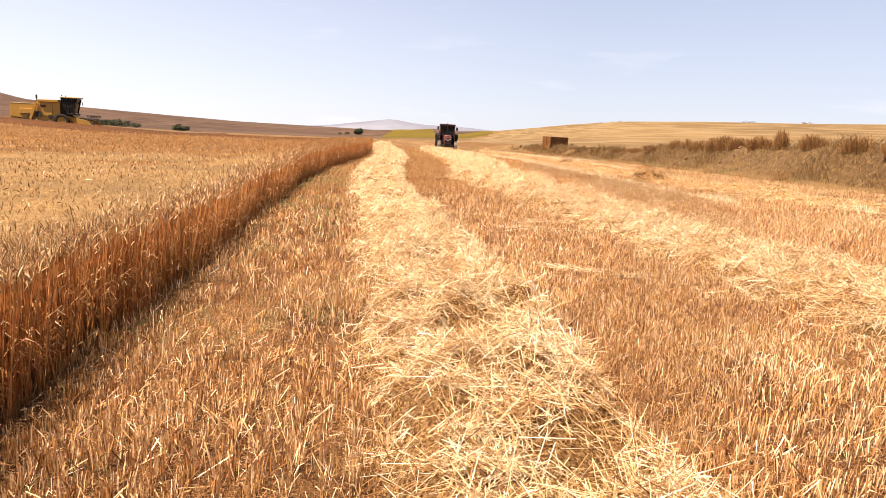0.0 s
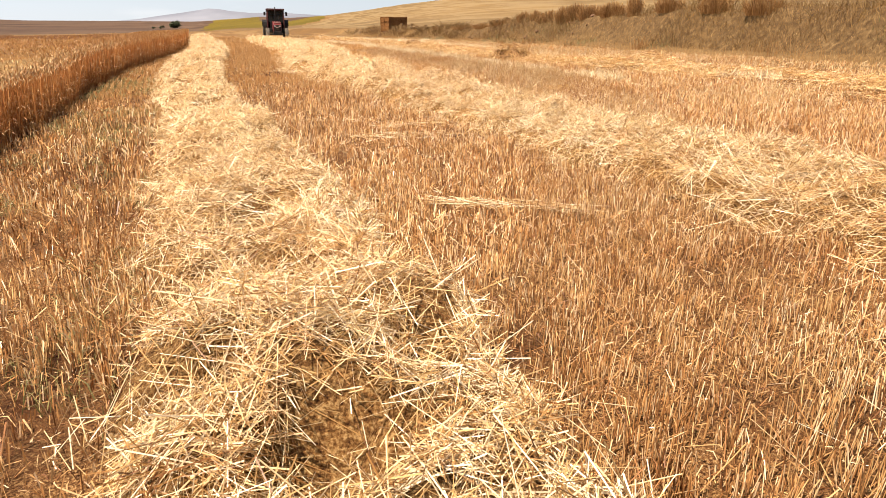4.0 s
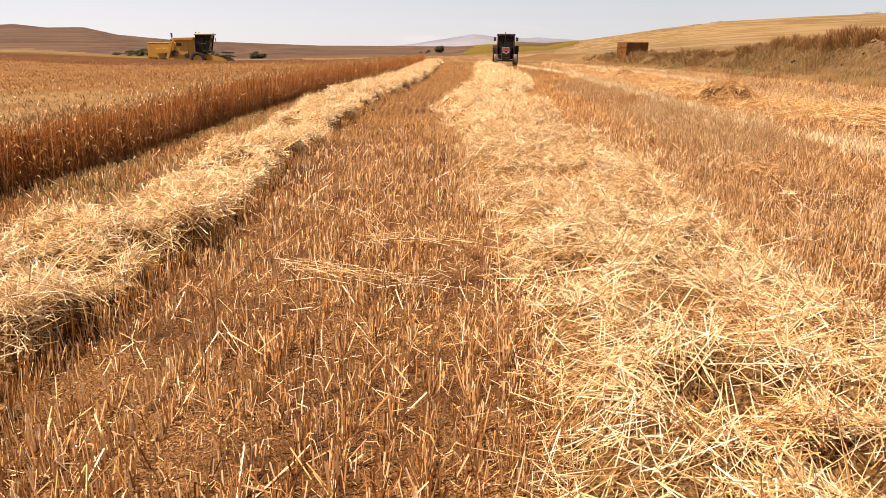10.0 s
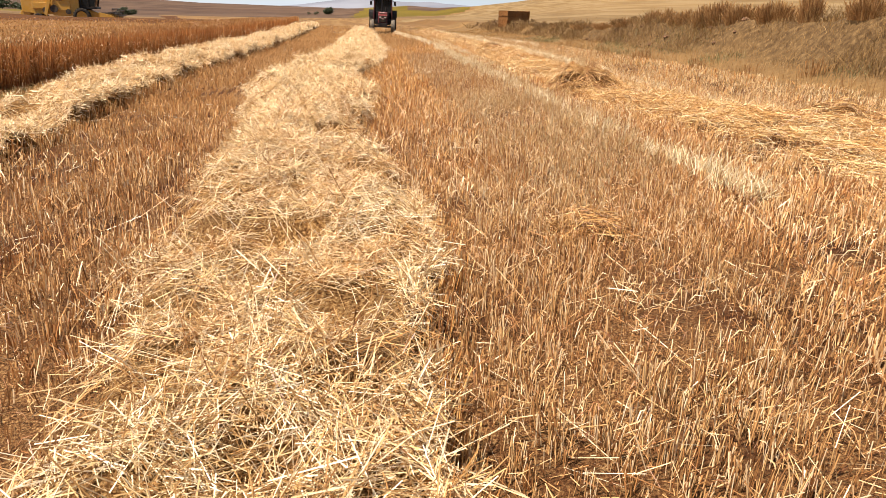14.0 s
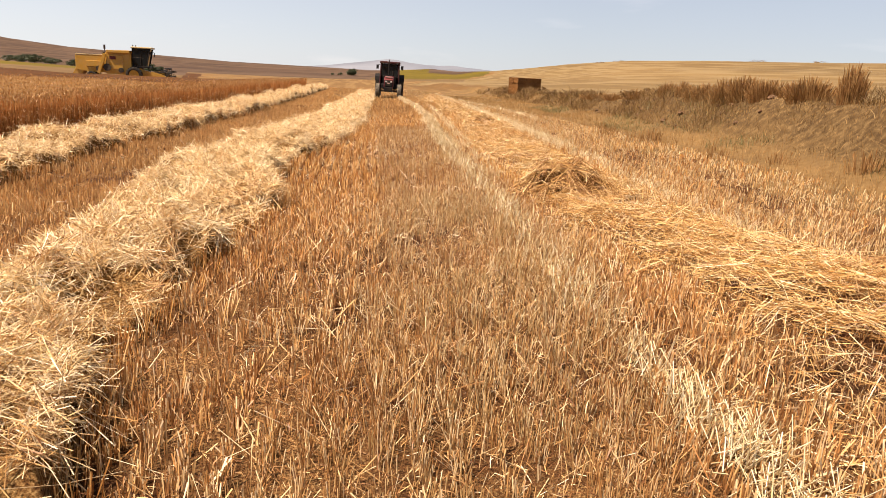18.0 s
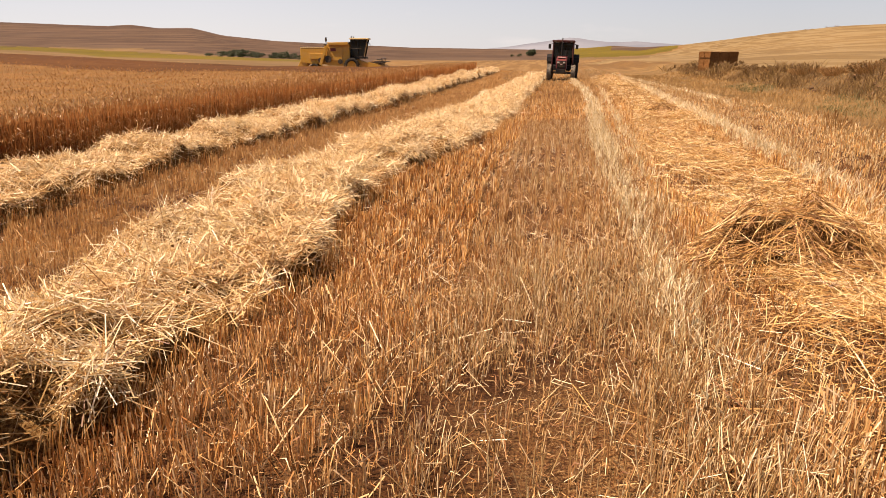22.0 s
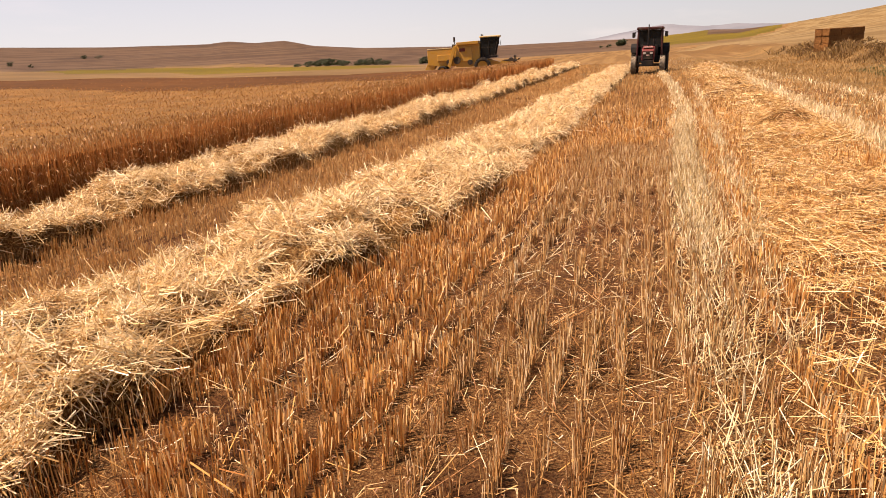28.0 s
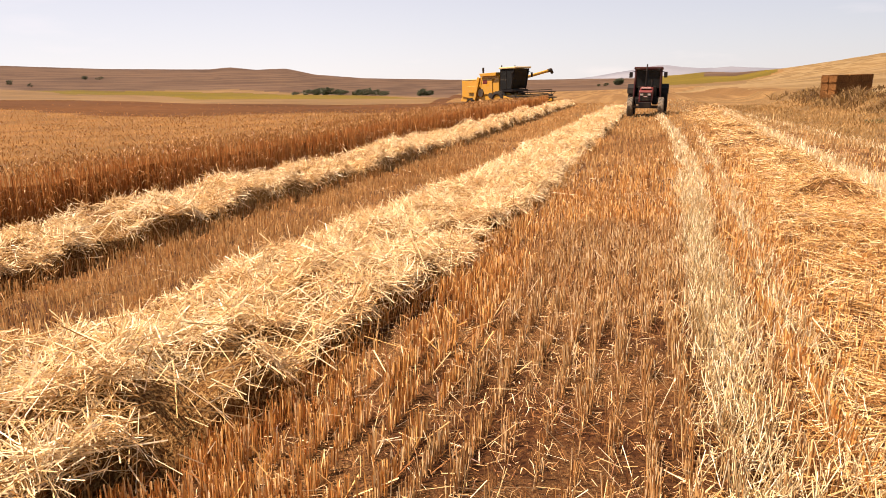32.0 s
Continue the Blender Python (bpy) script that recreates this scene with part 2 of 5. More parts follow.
def blade_material(name, stops, rough=0.5, patch=None, patch_scale=0.5, through_light=0.0):
    """Straw, stalks and leaves: each island has its own tone, and patches drift over metres."""
    m, tree, bsdf = nodes_of(name)
    g = tree.nodes.new("ShaderNodeNewGeometry")
    r = ramp_node(tree, stops)
    tree.links.new(g.outputs["Random Per Island"], r.inputs[0])
    colour = r.outputs[0]
    if patch:
        n = noise_node(tree, patch_scale, 3)
        q = ramp_node(tree, [(0.38, (0, 0, 0)), (0.62, (1, 1, 1))])
        tree.links.new(n.outputs["Fac"], q.inputs[0])
        colour = mixed(tree, q.outputs[0], colour, mixed(tree, 0.75, colour, patch, "MULTIPLY"))
    tree.links.new(colour, bsdf.inputs["Base Color"])
    bsdf.inputs["Roughness"].default_value = rough
    bsdf.inputs["Specular IOR Level"].default_value = 0.35
    if through_light:
        t = tree.nodes.new("ShaderNodeBsdfTranslucent")
        tree.links.new(colour, t.inputs["Color"])
        s = tree.nodes.new("ShaderNodeMixShader")
        s.inputs[0].default_value = through_light
        tree.links.new(bsdf.outputs[0], s.inputs[1])
        tree.links.new(t.outputs[0], s.inputs[2])
        tree.links.new(s.outputs[0], tree.nodes["Material Output"].inputs["Surface"])
    return m


def land_material(name, stops, small=3.0, large=0.05, streak=None, bump=0.4, far=None):
    """Soil and far fields: two scales of noise, and streaks along the rows."""
    m, tree, bsdf = nodes_of(name)
    a, b = noise_node(tree, small, 6, 0.7), noise_node(tree, large, 4, 0.6, far)
    ra = ramp_node(tree, stops)
    tree.links.new(a.outputs["Fac"], ra.inputs[0])
    rb = ramp_node(tree, [(0.35, (0.72, 0.72, 0.72)), (0.65, (1.12, 1.1, 1.05))])
    tree.links.new(b.outputs["Fac"], rb.inputs[0])
    colour = mixed(tree, 1.0, ra.outputs[0], rb.outputs[0], "MULTIPLY")
    if streak:
        s = noise_node(tree, 1.0, 3, 0.5, streak[0])
        rs = ramp_node(tree, [(0.45, (0, 0, 0)), (0.6, (1, 1, 1))])
        tree.links.new(s.outputs["Fac"], rs.inputs[0])
        colour = mixed(tree, rs.outputs[0], colour, mixed(tree, 0.7, colour, streak[1]))
    tree.links.new(colour, bsdf.inputs["Base Color"])
    bsdf.inputs["Roughness"].default_value = 0.95
    bsdf.inputs["Specular IOR Level"].default_value = 0.1
    if bump:
        k = tree.nodes.new("ShaderNodeBump")
        k.inputs["Strength"].default_value, k.inputs["Distance"].default_value = bump, 0.05
        tree.links.new(a.outputs["Fac"], k.inputs["Height"])
        tree.links.new(k.outputs[0], bsdf.inputs["Normal"])
    return m


def paint(name, colour, rough=0.4, metal=0.0, dirt=(0.35, 0.24, 0.12), amount=0.35, scale=3.0, shine=0.5):
    """Machine paint, rubber and steel with dust on it."""
    m, tree, bsdf = nodes_of(name)
    c = tree.nodes.new("ShaderNodeTexCoord")
    n, f = tree.nodes.new("ShaderNodeTexNoise"), tree.nodes.new("ShaderNodeTexNoise")
    for k, s in ((n, scale), (f, scale * 9)):
        k.inputs["Scale"].default_value, k.inputs["Detail"].default_value = s, 5
        tree.links.new(c.outputs["Object"], k.inputs["Vector"])
    r = ramp_node(tree, [(0.4, (0, 0, 0)), (0.75, (amount, amount, amount))])
    tree.links.new(n.outputs["Fac"], r.inputs[0])
    q = ramp_node(tree, [(0.3, (0.85, 0.85, 0.85)), (0.7, (1.1, 1.1, 1.1))])
    tree.links.new(f.outputs["Fac"], q.inputs[0])
    tree.links.new(mixed(tree, 1.0, mixed(tree, r.outputs[0], colour, dirt), q.outputs[0], "MULTIPLY"), bsdf.inputs["Base Color"])
    bsdf.inputs["Roughness"].default_value, bsdf.inputs["Metallic"].default_value = rough, metal
    bsdf.inputs["Specular IOR Level"].default_value = shine
    return m


# ---- materials ----
STRAW = blade_material("straw", [(0.0, (0.16, 0.062, 0.016)), (0.2, (0.40, 0.235, 0.082)), (0.5, (0.64, 0.465, 0.22)), (1.0, (0.87, 0.77, 0.55))], 0.38, (0.86, 0.70, 0.52), 2.2, through_light=0.2)
WHEAT_LEAF = blade_material("dry_wheat_leaves", [(0.0, (0.30, 0.125, 0.033)), (0.7, (0.45, 0.23, 0.07)), (1.0, (0.72, 0.52, 0.27))], 0.5, through_light=0.3)
STRAW_OLD = blade_material("straw_orange", [(0.0, (0.17, 0.067, 0.017)), (0.35, (0.47, 0.258, 0.078)), (0.75, (0.70, 0.485, 0.205)), (1.0, (0.88, 0.75, 0.48))], 0.4, (0.88, 0.76, 0.60), 1.3, through_light=0.15)
STUBBLE_DULL = blade_material("dull_stubble", [(0.0, (0.32, 0.175, 0.06)), (0.5, (0.52, 0.34, 0.145)), (1.0, (0.74, 0.58, 0.34))], 0.45, through_light=0.16)
SHOOTS = blade_material("green_shoots", [(0.0, (0.15, 0.135, 0.045)), (0.6, (0.26, 0.225, 0.08)), (1.0, (0.40, 0.32, 0.13))], 0.6, through_light=0.3)
# Paler copy of STRAW: brighter light on farther straw put into its colour.
STRAW_FAR_LIT = blade_material("loose_straw", [(0.0, (0.26, 0.13, 0.038)), (0.3, (0.62, 0.44, 0.197)), (1.0, (0.92, 0.79, 0.54))], 0.4, (0.88, 0.75, 0.58), 1.6, through_light=0.22)
STRAW_BED = land_material("straw_bed", [(0.34, (0.16, 0.085, 0.028)), (0.7, (0.45, 0.29, 0.115))], 20.0, 1.0, bump=0.8)
STUBBLE = blade_material("stubble_stalks", [(0.0, (0.14, 0.053, 0.016)), (0.3, (0.43, 0.215, 0.073)), (0.7, (0.64, 0.41, 0.17)), (1.0, (0.86, 0.70, 0.45))], 0.42, (0.80, 0.66, 0.54), 0.8, through_light=0.08)
STUBBLE_RED = blade_material("reddish_stubble", [(0.0, (0.14, 0.045, 0.011)), (0.3, (0.46, 0.20, 0.053)), (0.7, (0.69, 0.40, 0.13)), (1.0, (0.90, 0.68, 0.38))], 0.42, (0.90, 0.80, 0.68), 0.8, through_light=0.12)
STUBBLE_FAR = blade_material("stubble_stand", [(0.0, (0.38, 0.195, 0.066)), (0.6, (0.53, 0.305, 0.115)), (1.0, (0.66, 0.43, 0.19))], 0.6, (0.84, 0.74, 0.62), 0.5, through_light=0.3)
STUBBLE_PALE = blade_material("pale_stubble", [(0.0, (0.46, 0.29, 0.12)), (0.4, (0.70, 0.53, 0.27)), (1.0, (0.88, 0.78, 0.55))], 0.4, through_light=0.2)
WHEAT_STALK = blade_material("wheat_stalks", [(0.0, (0.27, 0.098, 0.023)), (0.6, (0.42, 0.168, 0.045)), (1.0, (0.60, 0.30, 0.10))], 0.5, through_light=0.35)
WHEAT_EAR = blade_material("wheat_ears", [(0.0, (0.17, 0.078, 0.026)), (0.3, (0.36, 0.20, 0.075)), (0.65, (0.50, 0.315, 0.13)), (1.0, (0.64, 0.47, 0.25))], 0.55, (0.88, 0.82, 0.74), 0.2, through_light=0.2)
WHEAT_EAR_BROWN = blade_material("brown_wheat_ears", [(0.0, (0.23, 0.098, 0.027)), (0.5, (0.36, 0.178, 0.054)), (1.0, (0.50, 0.285, 0.103))], 0.5, (0.85, 0.74, 0.62), 0.35, through_light=0.25)
DRY_GRASS = blade_material("dry_grass", [(0.0, (0.26, 0.14, 0.046)), (0.5, (0.37, 0.22, 0.078)), (0.9, (0.47, 0.30, 0.118)), (1.0, (0.58, 0.42, 0.20))], 0.6, (0.8, 0.7, 0.52), 0.12, through_light=0.3)
GREEN_GRASS = blade_material("weeds", [(0.0, (0.06, 0.068, 0.02)), (0.6, (0.13, 0.12, 0.04)), (1.0, (0.26, 0.21, 0.09))], 0.6, through_light=0.2)
REED = blade_material("reed", [(0.0, (0.17, 0.075, 0.022)), (0.6, (0.30, 0.15, 0.046)), (1.0, (0.46, 0.275, 0.10))], 0.7, through_light=0.35)
LEAF = blade_material("leaf", [(0.0, (0.022, 0.034, 0.011)), (0.6, (0.045, 0.056, 0.022)), (1.0, (0.075, 0.083, 0.034))], 0.6, through_light=0.15)
SCRUB = blade_material("scrub", [(0.0, (0.10, 0.052, 0.017)), (0.5, (0.18, 0.098, 0.031)), (1.0, (0.29, 0.175, 0.06))], 0.7, (0.8, 0.8, 0.62), 0.5, through_light=0.25)
LITTER = blade_material("leaf_litter", [(0.0, (0.13, 0.05, 0.018)), (0.45, (0.32, 0.155, 0.056)), (0.8, (0.58, 0.38, 0.17)), (1.0, (0.82, 0.66, 0.41))], 0.5, (0.78, 0.62, 0.5), 0.9, through_light=0.08)
HEAP_STRAW = blade_material("raked_straw", [(0.0, (0.12, 0.043, 0.010)), (0.5, (0.36, 0.175, 0.05)), (0.85, (0.58, 0.35, 0.12)), (1.0, (0.78, 0.58, 0.29))], 0.45, through_light=0.08)
# Near-black ramp: shade under the straw bundles is put into the bed colour.
HEAP_BED_SHADED = land_material("shaded_heap_bed", [(0.3, (0.03, 0.011, 0.003)), (0.7, (0.2, 0.095, 0.026))], 30.0, 1.2, bump=1.0)
CLOD = land_material("red_clods", [(0.3, (0.08, 0.042, 0.022)), (0.7, (0.17, 0.098, 0.055))], 9.0, 1.0, bump=0.6)
BARK = land_material("bark", [(0.3, (0.06, 0.045, 0.03)), (0.7, (0.12, 0.09, 0.06))], 6.0, 1.0)
# Packed straw; the near-black tones paint the shade between loose straws.
MAT_UNDER = land_material("straw_with_gap_shade", [(0.34, (0.04, 0.014, 0.005)), (0.48, (0.2, 0.095, 0.028)), (0.64, (0.5, 0.32, 0.13))], 55.0, 1.8, bump=1.0)
CANOPY = land_material("wheat_canopy", [(0.34, (0.085, 0.043, 0.014)), (0.5, (0.18, 0.106, 0.039)), (0.68, (0.30, 0.20, 0.085))], 16.0, 0.35, bump=0.8)
CANOPY_BROWN = land_material("brown_canopy", [(0.34, (0.07, 0.03, 0.008)), (0.5, (0.15, 0.073, 0.021)), (0.68, (0.25, 0.138, 0.045))], 16.0, 0.35, bump=0.8)
# Dark red band: shade on a far wheat face, put into the colour.
CANOPY_SHADED = land_material("shaded_far_crop", [(0.3, (0.05, 0.019, 0.004)), (0.7, (0.09, 0.036, 0.008))], 1.2, 0.05)
SOIL = land_material("stubble_soil", [(0.32, (0.025, 0.008, 0.003)), (0.48, (0.07, 0.026, 0.009)), (0.62, (0.14, 0.062, 0.021)), (0.82, (0.34, 0.21, 0.095))], 34.0, 1.6, bump=1.0)


def strew_chaff(m):
    """Pale chaff between the stubble, thick on the south of the field and thinning out northwards."""
    tree = m.node_tree
    bsdf = tree.nodes["Principled BSDF"]
    under = bsdf.inputs["Base Color"].links[0].from_socket
    fine, wide = noise_node(tree, 75.0, 5, 0.75), noise_node(tree, 0.9, 3)
    flakes = ramp_node(tree, [(0.4, (0.045, 0.016, 0.005)), (0.52, (0.23, 0.108, 0.036)), (0.64, (0.55, 0.345, 0.14))])
    tree.links.new(fine.outputs["Fac"], flakes.inputs[0])
    spot, split, far = tree.nodes.new("ShaderNodeNewGeometry"), tree.nodes.new("ShaderNodeSeparateXYZ"), tree.nodes.new("ShaderNodeMapRange")
    tree.links.new(spot.outputs["Position"], split.inputs[0])
    tree.links.new(split.outputs["Y"], far.inputs["Value"])
    far.inputs["From Min"].default_value, far.inputs["From Max"].default_value = 8.0, 16.0
    far.inputs["To Min"].default_value, far.inputs["To Max"].default_value = 0.14, 0.02
    add = tree.nodes.new("ShaderNodeMath")
    tree.links.new(wide.outputs["Fac"], add.inputs[0])
    tree.links.new(far.outputs["Result"], add.inputs[1])
    cover = ramp_node(tree, [(0.42, (0, 0, 0)), (0.68, (0.9, 0.9, 0.9))])
    tree.links.new(add.outputs[0], cover.inputs[0])
    tree.links.new(mixed(tree, cover.outputs[0], under, flakes.outputs[0]), bsdf.inputs["Base Color"])


strew_chaff(SOIL)
FIELD = land_material("stubble_field", [(0.3, (0.105, 0.055, 0.018)), (0.7, (0.16, 0.088, 0.03))], 1.4, 0.03, ((0.6, 0.02, 1.0), (0.2, 0.12, 0.046)))
TURF = land_material("dry_turf", [(0.3, (0.10, 0.055, 0.02)), (0.5, (0.15, 0.088, 0.033)), (0.75, (0.21, 0.13, 0.052))], 7.0, 0.35, bump=0.8)


def bare_bank(m):
    """Dark earth with dead growth up the ditch bank, running out into the turf below it."""
    tree = m.node_tree
    bsdf = tree.nodes["Principled BSDF"]
    under = bsdf.inputs["Base Color"].links[0].from_socket
    spot, along, wide, fine = tree.nodes.new("ShaderNodeNewGeometry"), tree.nodes.new("ShaderNodeVectorMath"), noise_node(tree, 0.7, 3), noise_node(tree, 6.0, 5, 0.7)
    along.operation = "DOT_PRODUCT"
    along.inputs[1].default_value = (1.0, -0.1, 0.0)
    tree.links.new(spot.outputs["Position"], along.inputs[0])
    add = tree.nodes.new("ShaderNodeMath")
    add.operation = "MULTIPLY_ADD"
    add.inputs[1].default_value = 2.4
    tree.links.new(wide.outputs["Fac"], add.inputs[0])
    tree.links.new(along.outputs["Value"], add.inputs[2])
    up = tree.nodes.new("ShaderNodeMapRange")
    up.inputs["From Min"].default_value, up.inputs["From Max"].default_value = 14.2, 15.3
    tree.links.new(add.outputs[0], up.inputs["Value"])
    earth = ramp_node(tree, [(0.35, (0.045, 0.025, 0.010)), (0.52, (0.088, 0.052, 0.020)), (0.68, (0.16, 0.10, 0.042))])
    tree.links.new(fine.outputs["Fac"], earth.inputs[0])
    tree.links.new(mixed(tree, up.outputs["Result"], under, earth.outputs[0]), bsdf.inputs["Base Color"])


bare_bank(TURF)
GOLD = land_material("gold_field", [(0.3, (0.115, 0.070, 0.026)), (0.7, (0.16, 0.102, 0.04))], 0.5, 0.012, ((0.010, 0.075, 1.0), (0.2, 0.14, 0.065)), bump=0)
BROWN = land_material("brown_hill", [(0.3, (0.044, 0.025, 0.015)), (0.7, (0.072, 0.042, 0.024))], 0.05, 0.006, ((0.004, 0.012, 1.0), (0.10, 0.062, 0.036)), bump=0)
PALE = land_material("pale_field", [(0.3, (0.105, 0.062, 0.026)), (0.7, (0.155, 0.096, 0.04))], 0.08, 0.01, bump=0)
CROP_GREEN = land_material("green_crop", [(0.3, (0.075, 0.055, 0.004)), (0.7, (0.115, 0.078, 0.006))], 0.1, 0.01, bump=0)
# Haze over the distance is put into this blue-grey base colour.
MOUNTAIN_HAZED = land_material("hazed_mountain", [(0.3, (0.145, 0.155, 0.18)), (0.7, (0.16, 0.17, 0.195))], 0.004, 0.001, bump=0)

WHEAT_FACE = land_material("wheat_face", [(0.3, (0.17, 0.06, 0.015)), (0.7, (0.32, 0.125, 0.032))], 5.0, 0.4, ((9.0, 9.0, 0.6), (0.42, 0.175, 0.048)), bump=0.8)

# ---- the ground: one sheet to the horizon ----
def build_ground():
    radii = np.concatenate([np.arange(0.4, 44, 0.4), 44 * 1.05 ** np.arange(0, 95)])
    radii = radii[radii < 4600]
    turns = 420
    # finer where the walk looks
    a = np.radians(np.concatenate([np.linspace(-62, 62, 320, endpoint=False), np.linspace(62, 298, turns - 320, endpoint=False)]))
    R, A = np.meshgrid(radii, a, indexing="ij")
    x, y = 5 + R * np.sin(A), 15 + R * np.cos(A)
    verts = np.concatenate([np.stack([x, y, ground_height(x, y)], -1).reshape(-1, 3), [[5, 15, float(ground_height(5, 15))]]])
    i, j = np.meshgrid(np.arange(len(radii) - 1), np.arange(turns), indexing="ij")
    j2 = (j + 1) % turns
    quads = np.stack([i * turns + j, (i + 1) * turns + j, (i + 1) * turns + j2, i * turns + j2], -1).reshape(-1, 4)[:, ::-1]
    k = np.arange(turns)
    tris = np.stack([np.full(turns, len(verts) - 1), (k + 1) % turns, k], -1)
    ob = new("ground", mesh_of("ground", verts, quads, tris, smooth=True))
    mats = [SOIL, FIELD, TURF, GOLD, BROWN, PALE, CROP_GREEN, CANOPY_SHADED, TURF]
    for m in mats:
        ob.data.materials.append(m)
    c = verts[quads].mean(1)
    r, b = np.hypot(c[:, 0] - 5, c[:, 1] - 15), np.degrees(np.arctan2(c[:, 0] - 5, c[:, 1] - 15))
    wob = value_noise(c[:, 0] * 0.01, c[:, 1] * 0.01) - 0.5
    kind = np.where(r < 34 + 10 * (value_noise(c[:, 0] * 0.7, c[:, 1] * 0.7) - 0.5), 0, 1)
    side = c[:, 0] - berm_line(c[:, 1])
    ragged = value_noise(c[:, 0] * 0.8 + 4, c[:, 1] * 0.8) - 0.5
    kind = np.where((c[:, 0] > 12.4 + 1.5 * ragged) & (side < 0) & (c[:, 1] < 95), 8, kind)
    kind = np.where((c[:, 0] > 13.0) & (side > -0.9) & (side < 3.0 + 5 * ragged) & (c[:, 1] < 95), 2, kind)
    kind = np.where((side >= 3.0 + 5 * ragged) & (b > 9) & (r < 150), 3, kind)
    kind = np.where((b > 2.5 + 8 * np.clip((r - 105) / 325, 0, 1) + 5 * wob) & (r > 105 + 60 * wob), 3, kind)
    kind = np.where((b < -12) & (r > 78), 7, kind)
    hem = np.interp(b, [-48, -45, -42, -36, -30, -22, -13], [520, 420, 280, 310, 190, 150, 140])    # green strip, near and far side
    rim = np.interp(b, [-48, -45, -42, -36, -30, -22, -13], [520, 420, 600, 640, 560, 340, 200])
    kind = np.where((b < -13) & (r > 100 + 8 * wob), 5, kind)
    kind = np.where((b < -13) & (r > hem + 30 * wob) & (r < rim + 40 * wob), 6, kind)
    kind = np.where((b < -13) & (r > rim * np.interp(b, [-38, -32], [1.0, 1.15]) + 60 * wob), 4, kind)
    kind = np.where((b >= -13) & (b <= 9) & (r > 330 + 90 * wob), 5, kind)
    kind = np.where((b >= -13) & (b <= 2.2) & (r > 620 + 150 * wob), 4, kind)
    kind = np.where(((b - 6.2) / 5.0) ** 2 + (np.log(r / 620) / 0.42 + 0.8 * wob) ** 2 < 1, 6, kind)
    kind = np.where((b > 6.0) & (b <= 11) & (r > 640 + 90 * wob), 4, kind)
    ob.data.polygons.foreach_set("material_index", np.concatenate([kind, np.zeros(turns)]).astype(np.int32))
    tagged(ob, "dry golden stubble field with far rolling brown and golden hills", "ground", kind="structure")


build_ground()


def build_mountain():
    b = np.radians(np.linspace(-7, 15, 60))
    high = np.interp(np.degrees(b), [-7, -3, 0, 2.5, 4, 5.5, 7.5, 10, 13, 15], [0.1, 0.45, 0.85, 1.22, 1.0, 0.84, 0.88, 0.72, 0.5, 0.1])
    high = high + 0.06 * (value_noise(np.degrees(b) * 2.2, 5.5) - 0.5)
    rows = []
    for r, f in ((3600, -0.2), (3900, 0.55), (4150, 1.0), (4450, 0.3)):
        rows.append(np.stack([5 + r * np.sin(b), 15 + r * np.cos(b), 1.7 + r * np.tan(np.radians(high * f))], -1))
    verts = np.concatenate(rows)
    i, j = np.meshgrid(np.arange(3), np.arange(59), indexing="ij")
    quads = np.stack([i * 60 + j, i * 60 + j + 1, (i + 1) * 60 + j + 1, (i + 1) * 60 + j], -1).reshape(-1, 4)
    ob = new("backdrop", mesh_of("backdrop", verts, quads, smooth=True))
    ob.data.materials.append(MOUNTAIN_HAZED)
    tagged(ob, "mountain ridge far on the horizon, haze put into its blue-grey colour", "mountain", kind="structure")


build_mountain()

# ---- the field: stubble, windrows, standing wheat ----
WAY = np.array([(0.15, 1.6), (0.3, 2.6), (3.1, 6.0), (6.3, 11.8), (7.7, 17.4), (7.9, 27.5), (8.0, 31.5)])


def off_way(x, y):
    """Distance from the footway across the field."""
    p = np.stack([x, y], -1)
    best = np.full(len(p), 1e9)
    for a, b in zip(WAY[:-1], WAY[1:]):
        s = np.clip(((p - a) @ (b - a)) / ((b - a) @ (b - a)), 0, 1)
        best = np.minimum(best, np.hypot(*(p - (a + s[:, None] * (b - a))).T))
    return best


def scatter(x0, x1, y0, y1, per_m2):
    n = int((x1 - x0) * (y1 - y0) * per_m2)
    return x0 + (x1 - x0) * rng.random(n), y0 + (y1 - y0) * rng.random(n)


def thin(keep, *arrays):
    return [a[keep] for a in arrays]


def row_height(which, y):
    y = np.asarray(y, float)
    if which == 3:
        return 0.07 + 0.15 * value_noise(y * 0.7, 31.0) ** 2
    base = {1: 0.34 + 0.06 * step(12, 26, y), 2: 0.31 - 0.09 * (1 - step(9, 17, y))}[which]
    return base * (0.68 + 0.6 * value_noise(y * 1.1, 11.0 * which))


def half_width(which, y):
    y = np.asarray(y, float)
    return {1: 0.70 + 0.12 * step(14, 28, y), 2: np.interp(y, [3, 11, 13, 14.6, 16.5, 18, 20, 21, 23.5, 25.9, 27, 30, 35, 41.5, 53, 64], [0.77, 0.76, 0.85, 0.86, 0.68, 0.75, 0.9, 0.96, 0.88, 1.0, 1.08, 1.14, 1.06, 0.98, 0.9, 0.8]), 3: 0.78 + 0 * y}[which] * (0.76 + 0.2 * value_noise(y * 0.9, 17.0 * which) + 0.2 * value_noise(y * 2.6, 19.0 * which) + 0.14 * value_noise(y * 6.5, 23.0 * which))


LINES = {1: row_one, 2: row_two, 3: row_three}


